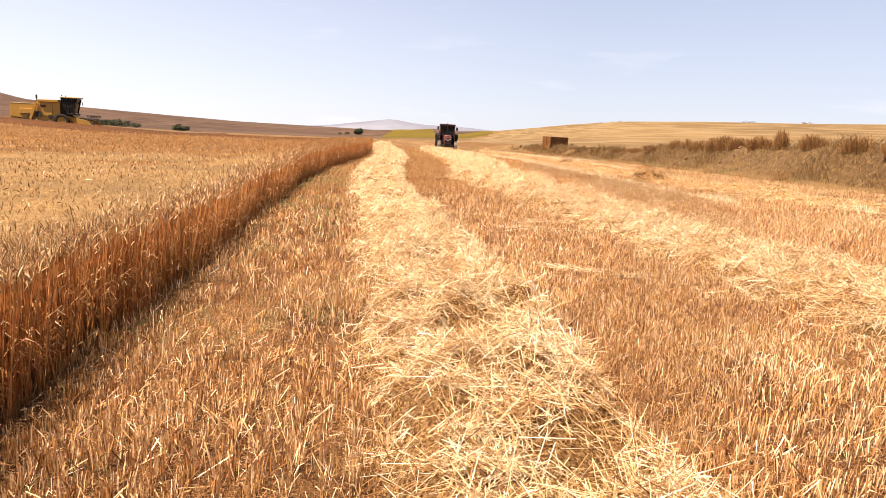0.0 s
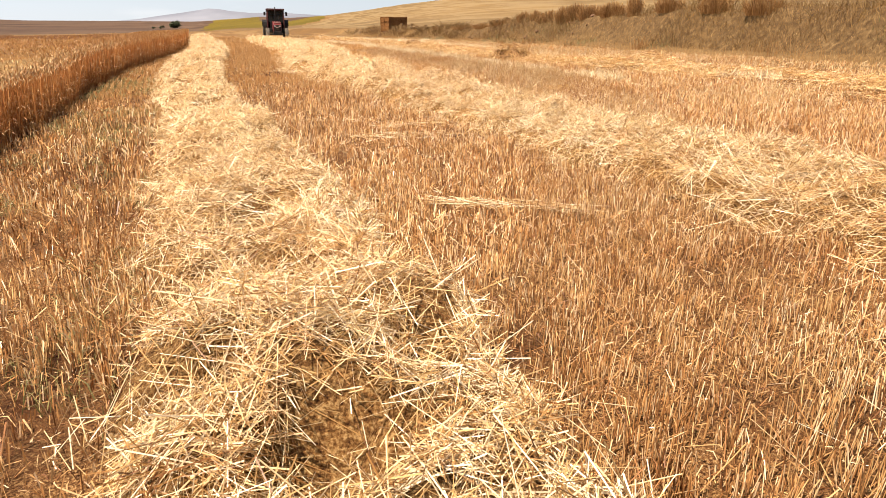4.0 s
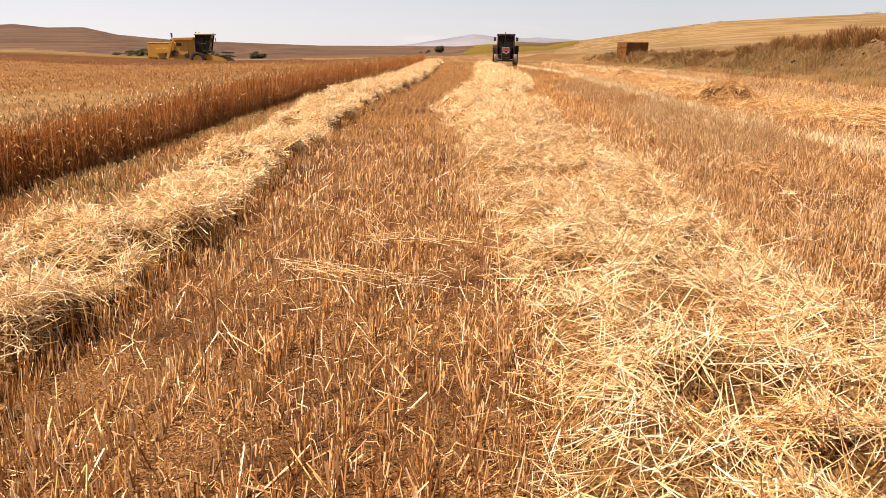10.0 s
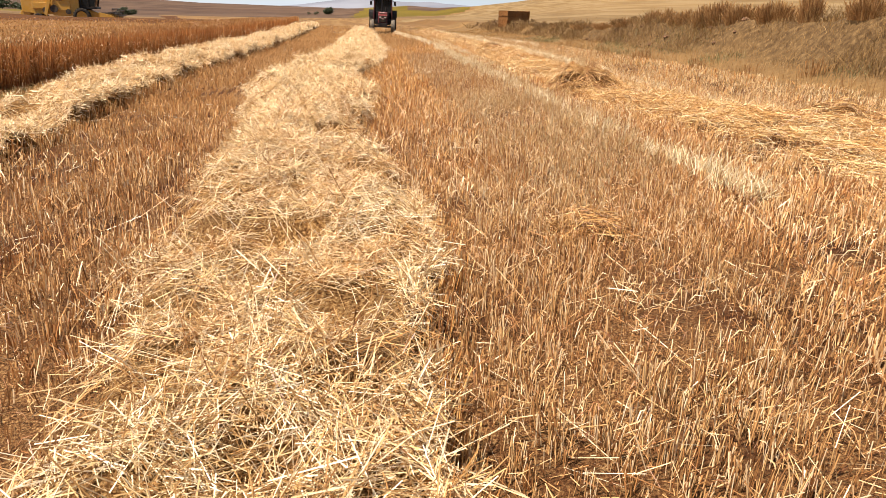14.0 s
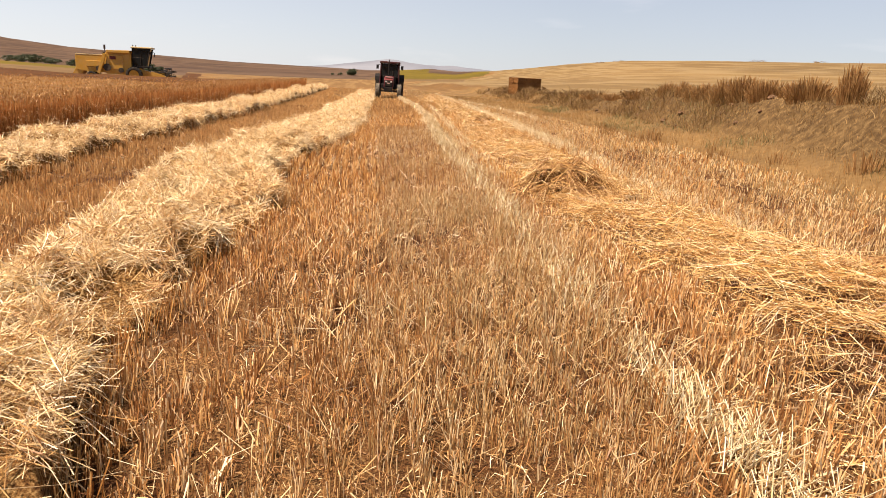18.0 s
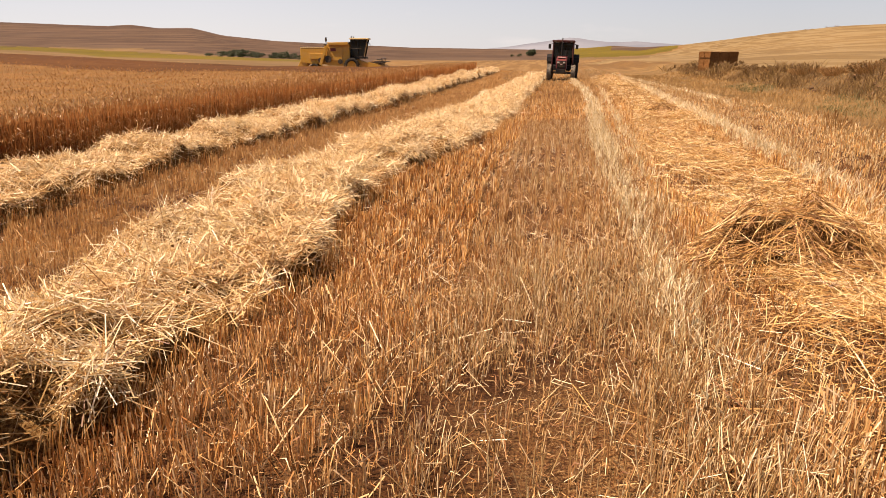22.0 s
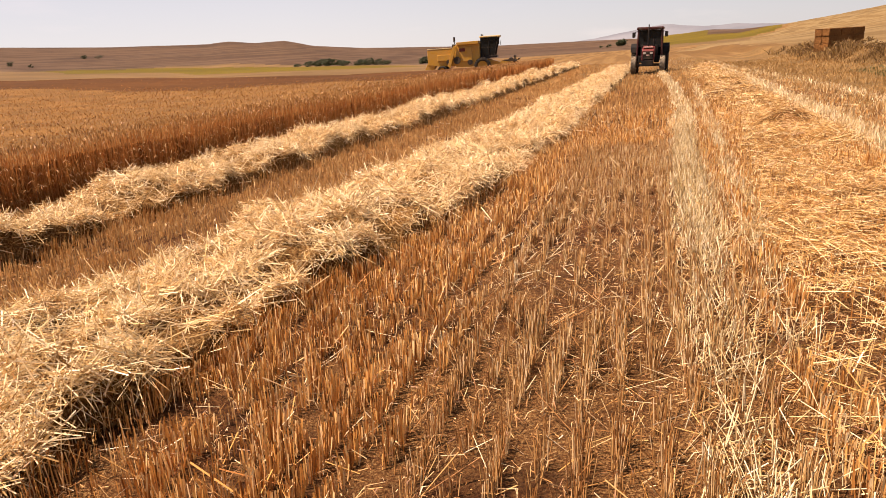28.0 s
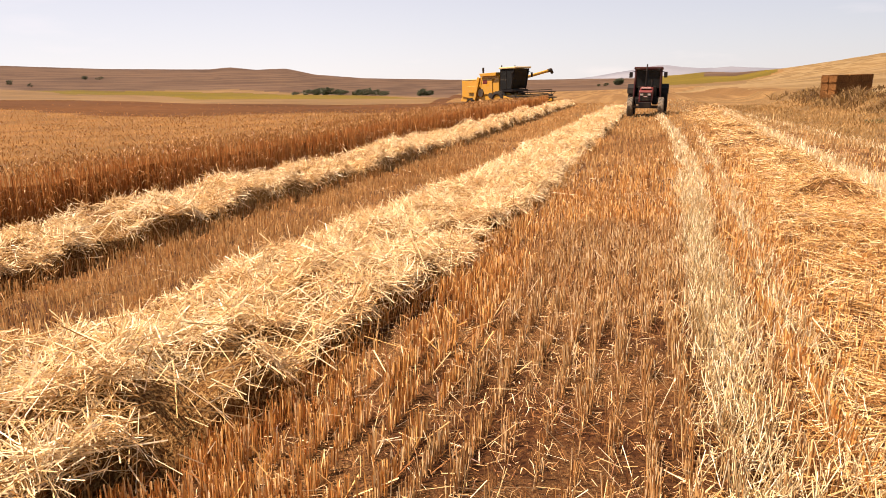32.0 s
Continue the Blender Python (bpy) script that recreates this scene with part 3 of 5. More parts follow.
HOLLOWS = {1: ((0.8, 4.65, 0.34), (1.38, 11.5, 0.28), (1.4, 9.7, 0.28), (1.2, 18.6, 0.25), (1.4, 24.0, 0.3)),
           2: ((4.98, 17.12, 0.48), (5.4, 20.1, 0.3), (5.2, 18.3, 0.2), (5.45, 19.6, 0.22), (5.8, 27.6, 0.32), (5.8, 29.2, 0.22), (6.35, 29.95, 0.22), (5.85, 26.6, 0.28), (5.2, 24.85, 0.25), (4.95, 23.6, 0.25), (4.5, 9.0, 0.25), (4.75, 8.5, 0.2), (4.3, 10.6, 0.2), (4.8, 13.65, 0.3), (5.0, 12.5, 0.3)), 3: ()}


def hollow(which, x, y):
    """1 inside the dark pockets of a windrow, 0 away from them."""
    f = np.zeros(np.shape(x))
    for hx, hy, r in HOLLOWS[which]:
        f = np.maximum(f, 1 - step(0.45, 1.0, np.hypot((x - hx), (y - hy)) / r))
    return f


def mound(which, x, y):
    """Height of the straw of one windrow over the ground."""
    u = (x - LINES[which](y)) / half_width(which, y)
    f = np.clip(1 - np.abs(u) ** np.where(u > 0, 9.0, 3.2), 0, 1) ** 0.6
    lump = 1.0 - 0.5 * np.maximum(0, value_noise(x * 2.1 + 5 * which, y * 2.1) - 0.45) - 0.25 * value_noise(x * 4.2, y * 4.2) + 0.3 * value_noise(x * 9 + 40 * which, y * 9) + 0.4 * (value_noise(x * 1.4 + 7 * which, y * 1.2 + 3) - 0.5) + 0.55 * (value_noise(x * 3.1 + 2 * which, y * 2.7 + 9) - 0.5)
    return row_height(which, y) * f * lump * (1 - 0.8 * hollow(which, x, y))


def in_row(x, y, grow=1.0):
    hit = np.zeros(len(x), bool)
    for w in (1, 2):
        u = (x - LINES[w](y)) / half_width(w, y)
        hit |= (u > -grow) & (u < 0.84)
    return hit


def build_stubble():
    x, y = scatter(-2.4, 13.4, -1.0, 92.0, 1680)
    d = off_way(x, y)
    keep = rng.random(len(x)) < np.clip((2.4 / np.maximum(d, 2.4)) ** np.where((x < 4.6) & (y > 17), 1.0, 1.4) * np.where(np.abs(x - bright_strip(y)) < 0.22, 1.6, 1.0), 0.008, 1) * np.where(y > 44, 0.75, 1.0)
    x, y, d = thin(keep, x, y, d)
    pitch = 0.165
    near = (d < 18) & (rng.random(len(x)) < 0.74 + 0.23 * step(20, 24, y) * (1 - 0.8 * step(28.4, 30, y)))
    # drilled rows, with clumps and gaps along them
    row = np.round(x / pitch).astype(int)
    clump = value_noise(row * 17.3 + 0.5, y * 7.0 + 31.0 * row)
    firm = step(20, 24, y) * (1 - 0.6 * step(28.4, 30, y))   # clearer drill rows northwards
    px = rng.normal(0, (0.017 + 0.008 * (clump > 0.6) + 0.013 * step(16, 20, y)) * (1 - 0.55 * firm), len(x))
    x = np.where(near, row * pitch + px + 0.02 * (1 - firm) * (_table[row % 256, (row * 3) % 256] - 0.5) + 0.03 * np.sin(y * 0.7) + 0.025 * (value_noise(row * 5.1, y * 1.3) - 0.5), x)
    keep = (x > wheat_edge(y) - 0.1) & ~in_row(x, y, 0.8) & (~near | (rng.random(len(x)) < np.clip((clump - 0.12 - 0.07 * firm) * 3.2 * (1 + 0.3 * firm), 0.15 - 0.1 * firm, 1)))
    x, y, d, px, clump = thin(keep, x, y, d, px, clump)
    keep = np.ones(len(x), bool)
    bald = value_noise(x * 1.6, y * 1.1) * 0.6 + value_noise(x * 5.0, y * 3.0 + 7) * 0.4
    keep &= (rng.random(len(x)) < np.clip((bald - 0.22) * 3.6, 0.25, 1))
    bare = np.minimum(np.hypot((x - 7.5) / 0.55, (y - 18.6) / 0.9), np.hypot((x - 6.6) / 0.5, (y - 12.3) / 0.5))   # trampled patches
    keep &= rng.random(len(x)) < 0.25 + 0.75 * step(0.6, 1.15, bare)
    keep &= ~((np.abs(x - row_three(y)) < 0.6) & (rng.random(len(x)) < 0.75))
    x, y, d, bald, px, clump = thin(keep, x, y, d, bald, px, clump)
    strip = (np.abs(x - bright_strip(y)) < 0.17) & (rng.random(len(x)) < 0.12 * step(14, 16, y) + 0.85 * step(25, 28, y))
    pale = step(6.0, 7.5, x) * (1 - step(9.8, 11.0, x)) * step(8, 11, y) * (1 - step(20, 26, y))
    strip |= rng.random(len(x)) < 0.5 * pale * step(0.4, 0.75, value_noise(x * 0.9 + 3, y * 0.7)) + 0.6 * step(10.4, 11.2, x)
    tall = (0.105 + 0.07 * rng.random(len(x))) * (0.7 + 0.5 * bald) * (0.55 + 0.75 * clump) * (0.82 + 0.22 * step(11, 20, y)) * (1 - 0.2 * ((x < 4.6) & (y > 17))) * (1 - 0.35 * step(10.4, 11.6, x))
    tall = np.where(d > 20, tall * 0.9, tall)
    lean = rng.normal(0, 1, (len(x), 2)) * (0.12 - 0.06 * step(20, 24, y))[:, None] + np.where(strip[:, None], [[0.05, -0.1]], [[0.03, -0.02]]) + np.where(rng.random(len(x)) < 0.15 - 0.11 * step(20, 24, y), 0.7, 0)[:, None] * rng.normal(0, 1, (len(x), 2))
    lean[:, 0] += 2.0 * px
    z = ground_height(x, y)
    foot = np.stack([x, y, z - 0.01], -1)
    head = foot + np.stack([tall * lean[:, 0], tall * lean[:, 1], tall], -1)
    wide = (0.0015 + 0.0012 * rng.random(len(x))) * np.maximum(1.0, np.minimum(d / 3.6, 1.35 + d / 12)) * (1 - 0.15 * step(17, 20, y) + 0.3 * step(20, 24, y))
    radii = np.stack([wide * 0.9, wide * 1.1], -1)
    for name, pick, material, label in (("stubble", ~strip, STUBBLE, "cut golden-brown wheat stubble standing in drilled rows"), ("flattened_stubble", strip, STUBBLE_DULL, "pale bleached stubble pressed flat along a wheel track")):
        close = pick & (d < 0.9)
        rest = pick & (d >= 0.9)
        if name == "stubble":
            away = rest & ((d + rng.normal(0, 1.5, len(d)) > np.where(y > 24, 6.5, 10)) | ((x < 4.4) & (y + rng.normal(0, 2, len(d)) > 19)))
            rest = rest & ~away
            north = rest & (y + rng.normal(0, 2, len(y)) > 20.5)
            rest = rest & ~north
            stuff(name, [stick_arrays(np.stack([foot[north], head[north]], 1), radii[north] * 1.3, 2)], STUBBLE_RED, "reddish-brown wheat stubble standing in drilled rows", "stubble")
            stuff(name, [stick_arrays(np.stack([foot[away], head[away]], 1), radii[away] * 1.15, 2)], STUBBLE_FAR, label, "stubble")
        stuff(name, [stick_arrays(np.stack([foot[close], head[close]], 1), radii[close], 3), stick_arrays(np.stack([foot[rest], head[rest]], 1), radii[rest] * 1.3, 2)], material, label, "stubble")
    # stalks left standing against the overhanging side of each windrow
    y = 2.0 + 44 * rng.random(9000) ** 1.2
    which = rng.random(len(y)) < 0.5
    x = np.where(which, row_one(y) + half_width(1, y) * (0.84 + 0.2 * rng.random(len(y)) ** 1.5), row_two(y) + half_width(2, y) * (0.84 + 0.2 * rng.random(len(y)) ** 1.5))
    d = off_way(x, y)
    foot = np.stack([x, y, ground_height(x, y) - 0.01], -1)
    tall = 0.13 + 0.1 * rng.random(len(y))
    head = foot + np.stack([rng.normal(0.03, 0.02, len(y)), rng.normal(0, 0.02, len(y)), tall], -1)
    wide = (0.0015 + 0.0012 * rng.random(len(y))) * np.maximum(1, d / 6)
    stuff("stubble", [stick_arrays(np.stack([foot, head], 1), np.stack([wide, wide * 1.1], -1), 2)], STUBBLE_RED, "brown stubble standing in the shade beside a windrow", "stubble")
    # leaves and chopped bits between the stalks
    x, y = scatter(-2.4, 12.8, 1.5, 40, 740)
    d = off_way(x, y)
    keep = (rng.random(len(x)) < np.clip((2.2 / np.maximum(d, 2.2)) ** 1.8, 0.015, 1)) & (x > wheat_edge(y)) & ~in_row(x, y, 0.7)
    keep &= rng.random(len(x)) < (0.25 + 0.9 * value_noise(x * 0.9, y * 0.9 + 50)) * (1 - 0.15 * step(20, 24, y) * (1 - step(28, 30, y)))
    x, y, d = thin(keep, x, y, d)
    lies(x, y, d, 0.012, 0.085, 0.05, 0.004, "chopped_straw", STUBBLE, "short chopped straw and chaff lying between the stubble")
    # curled dry leaves about the feet of the tufts
    x, y = scatter(-2.4, 12.8, 1.5, 34, 240)
    d = off_way(x, y)
    keep = (rng.random(len(x)) < np.clip((2.0 / np.maximum(d, 2.0)) ** 2.2, 0.006, 1)) & (x > wheat_edge(y)) & ~in_row(x, y, 0.8)
    x, y, d = thin(keep, x, y, d)
    x = np.where(rng.random(len(x)) < 0.6, np.round(x / pitch) * pitch + rng.normal(0, 0.03, len(x)) + 0.03 * np.sin(y * 0.7), x)
    n = len(x)
    a, size = rng.random(n) * 6.28, 0.02 + 0.045 * rng.random(n)
    l0 = np.stack([x, y, ground_height(x, y) + 0.01 + 0.06 * rng.random(n) ** 1.5], -1)
    l1 = l0 + np.stack([np.cos(a) * 0.5, np.sin(a) * 0.5, 0.6 + 0.5 * rng.random(n)], -1) * size[:, None]
    l2 = l1 + np.stack([np.cos(a) * 0.8, np.sin(a) * 0.8, -0.5 + 0.8 * rng.random(n)], -1) * size[:, None]
    w = (0.0012 + 0.0016 * rng.random(n)) * np.maximum(1.0, d / 5)
    stuff("leaf_litter", [stick_arrays(np.stack([l0, l1, l2], 1), np.stack([w * 0.7, w, w * 0.4], -1), 2)], LITTER, "curled reddish-brown dry leaves among the stubble", "stubble")
    x, y = scatter(-1.5, 11.0, 2, 40, 60)
    keep = (rng.random(len(x)) < (0.07 + 0.5 * value_noise(x * 0.7 + 20, y * 0.7) ** 2) * (1 + 3.5 * step(5.3, 6.2, x) * step(9, 11, y) + 6 * step(6.0, 6.6, x) * (1 - step(8.2, 8.8, x)) * step(15.5, 16.5, y) * (1 - step(20, 21.5, y)))) & ~in_row(x, y, 1.0)
    x, y = thin(keep, x, y)
    lies(x, y, off_way(x, y), 0.08, 0.26, 0.08, 0.02, "loose_straws", STUBBLE_PALE, "single long pale straws strewn over the stubble")


def lies(x, y, d, short, long, up, lift, name, material, label, extra=None):
    n = len(x)
    size = short + (long - short) * rng.random(n) ** 1.6
    a, p = rng.random(n) * 6.28, rng.normal(0, 0.5, n)
    way = np.stack([np.cos(a) * np.cos(p), np.sin(a) * np.cos(p), np.sin(p)], -1)
    mid = np.stack([x, y, ground_height(x, y) + lift + up * rng.random(n)], -1)
    half = way * size[:, None] / 2
    wide = (0.0009 + 0.0010 * rng.random(n)) * np.maximum(1.0, d / 5)
    pieces = [stick_arrays(np.stack([mid - half, mid + half], 1), np.stack([wide, wide], -1), 2)]
    return stuff(name, pieces, material, label, "straw")


def build_pressed(line, half, y0, y1, per_m2, name, label):
    """A strip of pale stalks pressed down by a wheel."""
    n = int(2 * half * (y1 - y0) * per_m2)
    y = y0 + (y1 - y0) * rng.random(n) ** 1.25
    x = line(y) + rng.normal(0, half * 0.6, n) * (0.7 + 0.6 * value_noise(y * 1.3, half * 50))
    d = off_way(x, y)
    keep = rng.random(n) < np.clip((3.5 / np.maximum(d, 3.5)), 0.12, 1)
    patchy = value_noise(x * 3, y * 1.6 + 9)
    whole = step(24.5, 28, y)
    keep &= rng.random(n) < (0.04 + 0.4 * patchy ** 1.8) * (1 - whole) + (0.5 + 0.6 * patchy) * whole
    x, y, d = thin(keep, x, y, d)
    n = len(x)
    a = np.where(rng.random(n) < 0.7, -1.45, 1.6) + rng.normal(0, 0.4, n)
    p = 0.35 + 1.0 * rng.random(n)
    size = 0.10 + 0.10 * rng.random(n)
    foot = np.stack([x, y, ground_height(x, y) + 0.02 + 0.05 * rng.random(n)], -1)
    head = foot + np.stack([np.cos(a) * np.cos(p), np.sin(a) * np.cos(p), np.sin(p)], -1) * size[:, None]
    w = (0.002 + 0.0012 * rng.random(n)) * np.maximum(1, np.minimum(d / 6, 1.0 + d / 16))
    near = d < 3
    stuff(name, [stick_arrays(np.stack([foot, head], 1)[near], np.stack([w, w], -1)[near], 3), stick_arrays(np.stack([foot, head], 1)[~near], np.stack([w, w], -1)[~near], 2)], STUBBLE_PALE, label, "stubble")


def windrow_straw(which, y0, y1, count, material, name, label):
    """Loose straw heaped along one line."""
    y = y0 + (y1 - y0) * rng.random(int(count * 4.8))
    half = half_width(which, y)
    u = rng.normal(0, 0.6, len(y)) if which != 3 else rng.normal(0, 0.7, len(y))
    side = (rng.random(len(y)) < (0.13 if which == 1 else 0.10)) & (which != 3)
    u = np.where(side, 0.76 + 0.15 * rng.random(len(y)), u)
    x = LINES[which](y) + u * half
    d = off_way(x, y)
    keep = rng.random(len(y)) < np.clip((3.0 / np.maximum(d, 3.0)) ** (0.72 if which == 1 else 0.95), 0.06, 1)
    if which != 3:
        keep &= (u > -1.2) & (u < 0.85 + 0.08 * rng.random(len(y)) + 0.26 * rng.random(len(y)) * (rng.random(len(y)) < 0.08))
        keep &= rng.random(len(y)) < np.clip(1.4 - 3.4 * np.maximum(0, value_noise(x * 2.1 + 5 * which, y * 2.1) - 0.44), 0.13, 1) * np.clip(1.7 - 1.9 * value_noise(x * 5.5 + 9, y * 5.5 + 13 * which), 0.14, 1) * (1 - 0.9 * hollow(which, x, y))
    else:
        keep &= rng.random(len(y)) < np.clip(2.6 * (value_noise(x * 1.3, y * 0.8 + 80) * 0.6 + value_noise(x * 3.7, y * 3.1 + 15) * 0.4) - 0.62, 0.08, 1)
    x, y, d, u, half = thin(keep, x, y, d, u, half)
    if len(x) > count:
        x, y, d, u, half = x[:count], y[:count], d[:count], u[:count], half[:count]
    n = len(x)
    h = mound(which, x, y)
    over = 0.01 if which == 3 else 0.03
    low = np.where(rng.random(n) < 0.45, 0.55 * rng.random(n), 0) * step(0.80, 0.90, u)   # ragged side over the dark gap
    tz = ground_height(x, y) + np.maximum(h, 0.16 * (u > 0.7) * (which != 3)) * (0.78 + 0.30 * rng.random(n) - low) + over + 0.05 * rng.random(n) * (h < 0.08)
    e = 0.06
    slope_x = (mound(which, x + e, y) - mound(which, x - e, y)) / (2 * e) * 0.8
    slope_y = (mound(which, x, y + e) - mound(which, x, y - e)) / (2 * e) * 0.8
    bunch = value_noise(x * 2.3, y * 2.3 + 100 * which) * 9
    a = np.where(rng.random(n) < 0.2, bunch + rng.normal(0, 0.5, n), rng.random(n) * 6.28)
    p = rng.normal(0.05, 0.38 if which != 3 else 0.2, n)
    p = np.where(rng.random(n) < (0.25 if which != 3 else 0.08), 0.4 + 0.8 * rng.random(n), p)
    way = np.stack([np.cos(a), np.sin(a), 0.5 * np.clip(slope_x, -0.8, 0.8) * np.cos(a) + 0.5 * np.clip(slope_y, -0.8, 0.8) * np.sin(a) + np.tan(p)], -1)
    way /= np.linalg.norm(way, axis=1, keepdims=True)
    late = step(15, 20, y) if which != 3 else np.zeros(n)
    size = (0.06 + 0.26 * rng.random(n) ** 1.7) * (1.15 if which == 3 else 1.0) * (1 + 0.2 * late)
    loose = rng.random(n) < 0.022
    size = np.where(loose & (d < 5), 0.35 + 0.3 * rng.random(n), size)
    mid = np.stack([x, y, tz], -1)
    half_v = way * size[:, None] / 2
    sag = np.zeros((n, 3))
    sag[:, 2] = rng.normal(0.0, 0.03, n) * size
    sag[:, :2] = rng.normal(0, 0.025, (n, 2)) * size[:, None]
    wide = (0.00095 + 0.0013 * rng.random(n)) * np.maximum(1.0 + 0.55 * late, np.minimum(d / 3.4, 1.25 + d / 11))
    near = (d < 1.6) & loose
    flat = ~near
    pts2, pts3 = np.stack([mid - half_v, mid + half_v], 1), np.stack([mid - half_v, mid + sag, mid + half_v], 1)
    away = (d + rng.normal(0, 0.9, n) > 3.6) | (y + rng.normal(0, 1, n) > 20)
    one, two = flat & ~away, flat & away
    stuff(name, [stick_arrays(pts3[near], np.repeat(wide[near, None], 3, 1), 3), stick_arrays(pts2[one], np.repeat(wide[one, None] * 1.1, 2, 1), 2)], material, label, "straw windrow")
    # farther straw of the two windrows takes the brightened copy
    stuff(name, [stick_arrays(pts2[two], np.repeat(wide[two, None] * 1.1, 2, 1), 2)], STRAW_FAR_LIT if which != 3 else material, label, "straw windrow")


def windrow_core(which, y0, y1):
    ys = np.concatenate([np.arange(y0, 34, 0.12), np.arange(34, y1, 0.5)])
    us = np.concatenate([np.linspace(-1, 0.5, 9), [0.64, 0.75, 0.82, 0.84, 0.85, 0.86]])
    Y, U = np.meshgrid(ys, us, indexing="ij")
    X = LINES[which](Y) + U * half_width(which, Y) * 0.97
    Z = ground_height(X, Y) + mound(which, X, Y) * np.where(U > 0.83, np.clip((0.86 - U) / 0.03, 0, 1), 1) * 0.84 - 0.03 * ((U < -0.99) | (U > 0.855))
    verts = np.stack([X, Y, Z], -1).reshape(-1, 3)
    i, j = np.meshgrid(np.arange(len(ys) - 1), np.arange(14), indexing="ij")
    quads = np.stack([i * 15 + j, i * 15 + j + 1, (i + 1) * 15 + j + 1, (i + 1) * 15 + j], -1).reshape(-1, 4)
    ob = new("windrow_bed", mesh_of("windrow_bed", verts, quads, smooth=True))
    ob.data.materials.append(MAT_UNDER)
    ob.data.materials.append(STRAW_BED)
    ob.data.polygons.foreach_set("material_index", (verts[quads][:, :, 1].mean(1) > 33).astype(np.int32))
    tagged(ob, "packed brown straw inside a long windrow, gap shade in its colour", "straw windrow", kind="stuff")


def in_wheat(x, y):
    return (x < wheat_edge(y)) & (y < 84.5 + 0.4 * np.sin(x))


def build_wheat():
    # canopy under the ears, kept back from the cut edge
    ys = np.concatenate([np.arange(-14, 40, 0.35), np.arange(40, 84.2, 0.9)])
    depth = np.concatenate([np.arange(0, 4, 0.3), 4 * 1.17 ** np.arange(0, 20)])
    Y, D = np.meshgrid(ys, depth, indexing="ij")
    X = wheat_edge(Y) - 0.28 - D
    Z = ground_height(X, Y) + 0.66 + 0.09 * step(14, 26, Y) + 0.09 * step(66, 72, Y) + 0.10 * (value_noise(X * 2.2, Y * 2.2) - 0.5) + 0.08 * (value_noise(X * 0.3, Y * 0.3) - 0.5)
    nd = len(depth)
    top = np.stack([X, Y, Z], -1).reshape(-1, 3)
    foot = np.stack([X[:, 0], Y[:, 0], ground_height(X[:, 0], Y[:, 0]) - 0.05], -1)
    foot_end = np.stack([X[-1], Y[-1], ground_height(X[-1], Y[-1]) - 0.05], -1)
    verts = np.concatenate([top, foot, foot_end])
    i, j = np.meshgrid(np.arange(len(ys) - 1), np.arange(nd - 1), indexing="ij")
    quads = np.stack([i * nd + j, (i + 1) * nd + j, (i + 1) * nd + j + 1, i * nd + j + 1], -1).reshape(-1, 4)
    k = np.arange(len(ys) - 1)
    side = np.stack([k * nd, len(top) + k, len(top) + k + 1, (k + 1) * nd], -1)
    m, last = np.arange(nd - 1), (len(ys) - 1) * nd
    end = np.stack([last + m, last + m + 1, len(top) + len(ys) + m + 1, len(top) + len(ys) + m], -1)
    ob = new("wheat_canopy", mesh_of("wheat_canopy", verts, np.concatenate([quads, side, end]), smooth=False))
    ob.data.materials.append(CANOPY)
    ob.data.materials.append(CANOPY_SHADED)
    ob.data.materials.append(WHEAT_FACE)
    ob.data.materials.append(CANOPY_BROWN)
    all_quads = np.concatenate([quads, side, end])
    mid = verts[all_quads].mean(1)
    # canopy past y 66 takes the dark tone painted as shade
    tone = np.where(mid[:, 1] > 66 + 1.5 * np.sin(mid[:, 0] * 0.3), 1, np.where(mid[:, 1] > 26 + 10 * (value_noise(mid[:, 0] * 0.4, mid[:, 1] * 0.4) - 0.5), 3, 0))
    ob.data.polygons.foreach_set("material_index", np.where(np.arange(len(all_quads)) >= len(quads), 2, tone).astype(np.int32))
    tagged(ob, "dense ripe golden wheat standing uncut in the field", "wheat", kind="stuff")

    # stalks, leaves and ears
    def crop(x, y):
        d = off_way(x, y)
        back_in = wheat_edge(y) - x
        face = back_in < 0.5
        rate = np.where(face, np.clip((6.0 / np.maximum(d, 6.0)) ** 0.8, 0.2, 1), np.clip((4.0 / np.maximum(d, 4.0)) ** 1.25, 0.012, 1)) * np.where(face, 1.0, np.where(back_in < 0.9, 0.25, np.where(d < 12, 0.5, 0.75)))
        keep = in_wheat(x, y) & (rng.random(len(x)) < rate * np.where((y > 65) & (back_in > 1) & (x < -3), 0.03, 1))
        return thin(keep, x, y, d, face)

    xa, ya = scatter(-3.0, 1.8, -3, 84, 800)
    xb, yb = scatter(-40.0, -2.7, -3, 84, 172)
    x, y, d, face = crop(np.concatenate([xa, xb]), np.concatenate([ya, yb]))
    n = len(x)
    z = ground_height(x, y)
    tall = 0.75 + 0.17 * rng.random(n) + 0.09 * step(14, 26, y) + 0.08 * (value_noise(x * 0.8, y * 0.8) - 0.5)
    lean = rng.normal(0, 0.10, (n, 2))
    foot = np.stack([x, y, z], -1)
    neck = foot + np.stack([tall * lean[:, 0], tall * lean[:, 1], tall], -1)
    wide = (0.0018 + 0.001 * rng.random(n)) * np.maximum(1.0, np.minimum(d / 8, 0.9 + d / 18))
    stem = face | (d < 5)
    wide = np.where(face, wide * 1.25, wide)
    low = np.where((face | (d < 4))[:, None], foot, foot + (neck - foot) * 0.6)
    pieces = [stick_arrays(np.stack([low[stem], neck[stem]], 1), np.repeat(wide[stem, None], 2, 1), 2)]
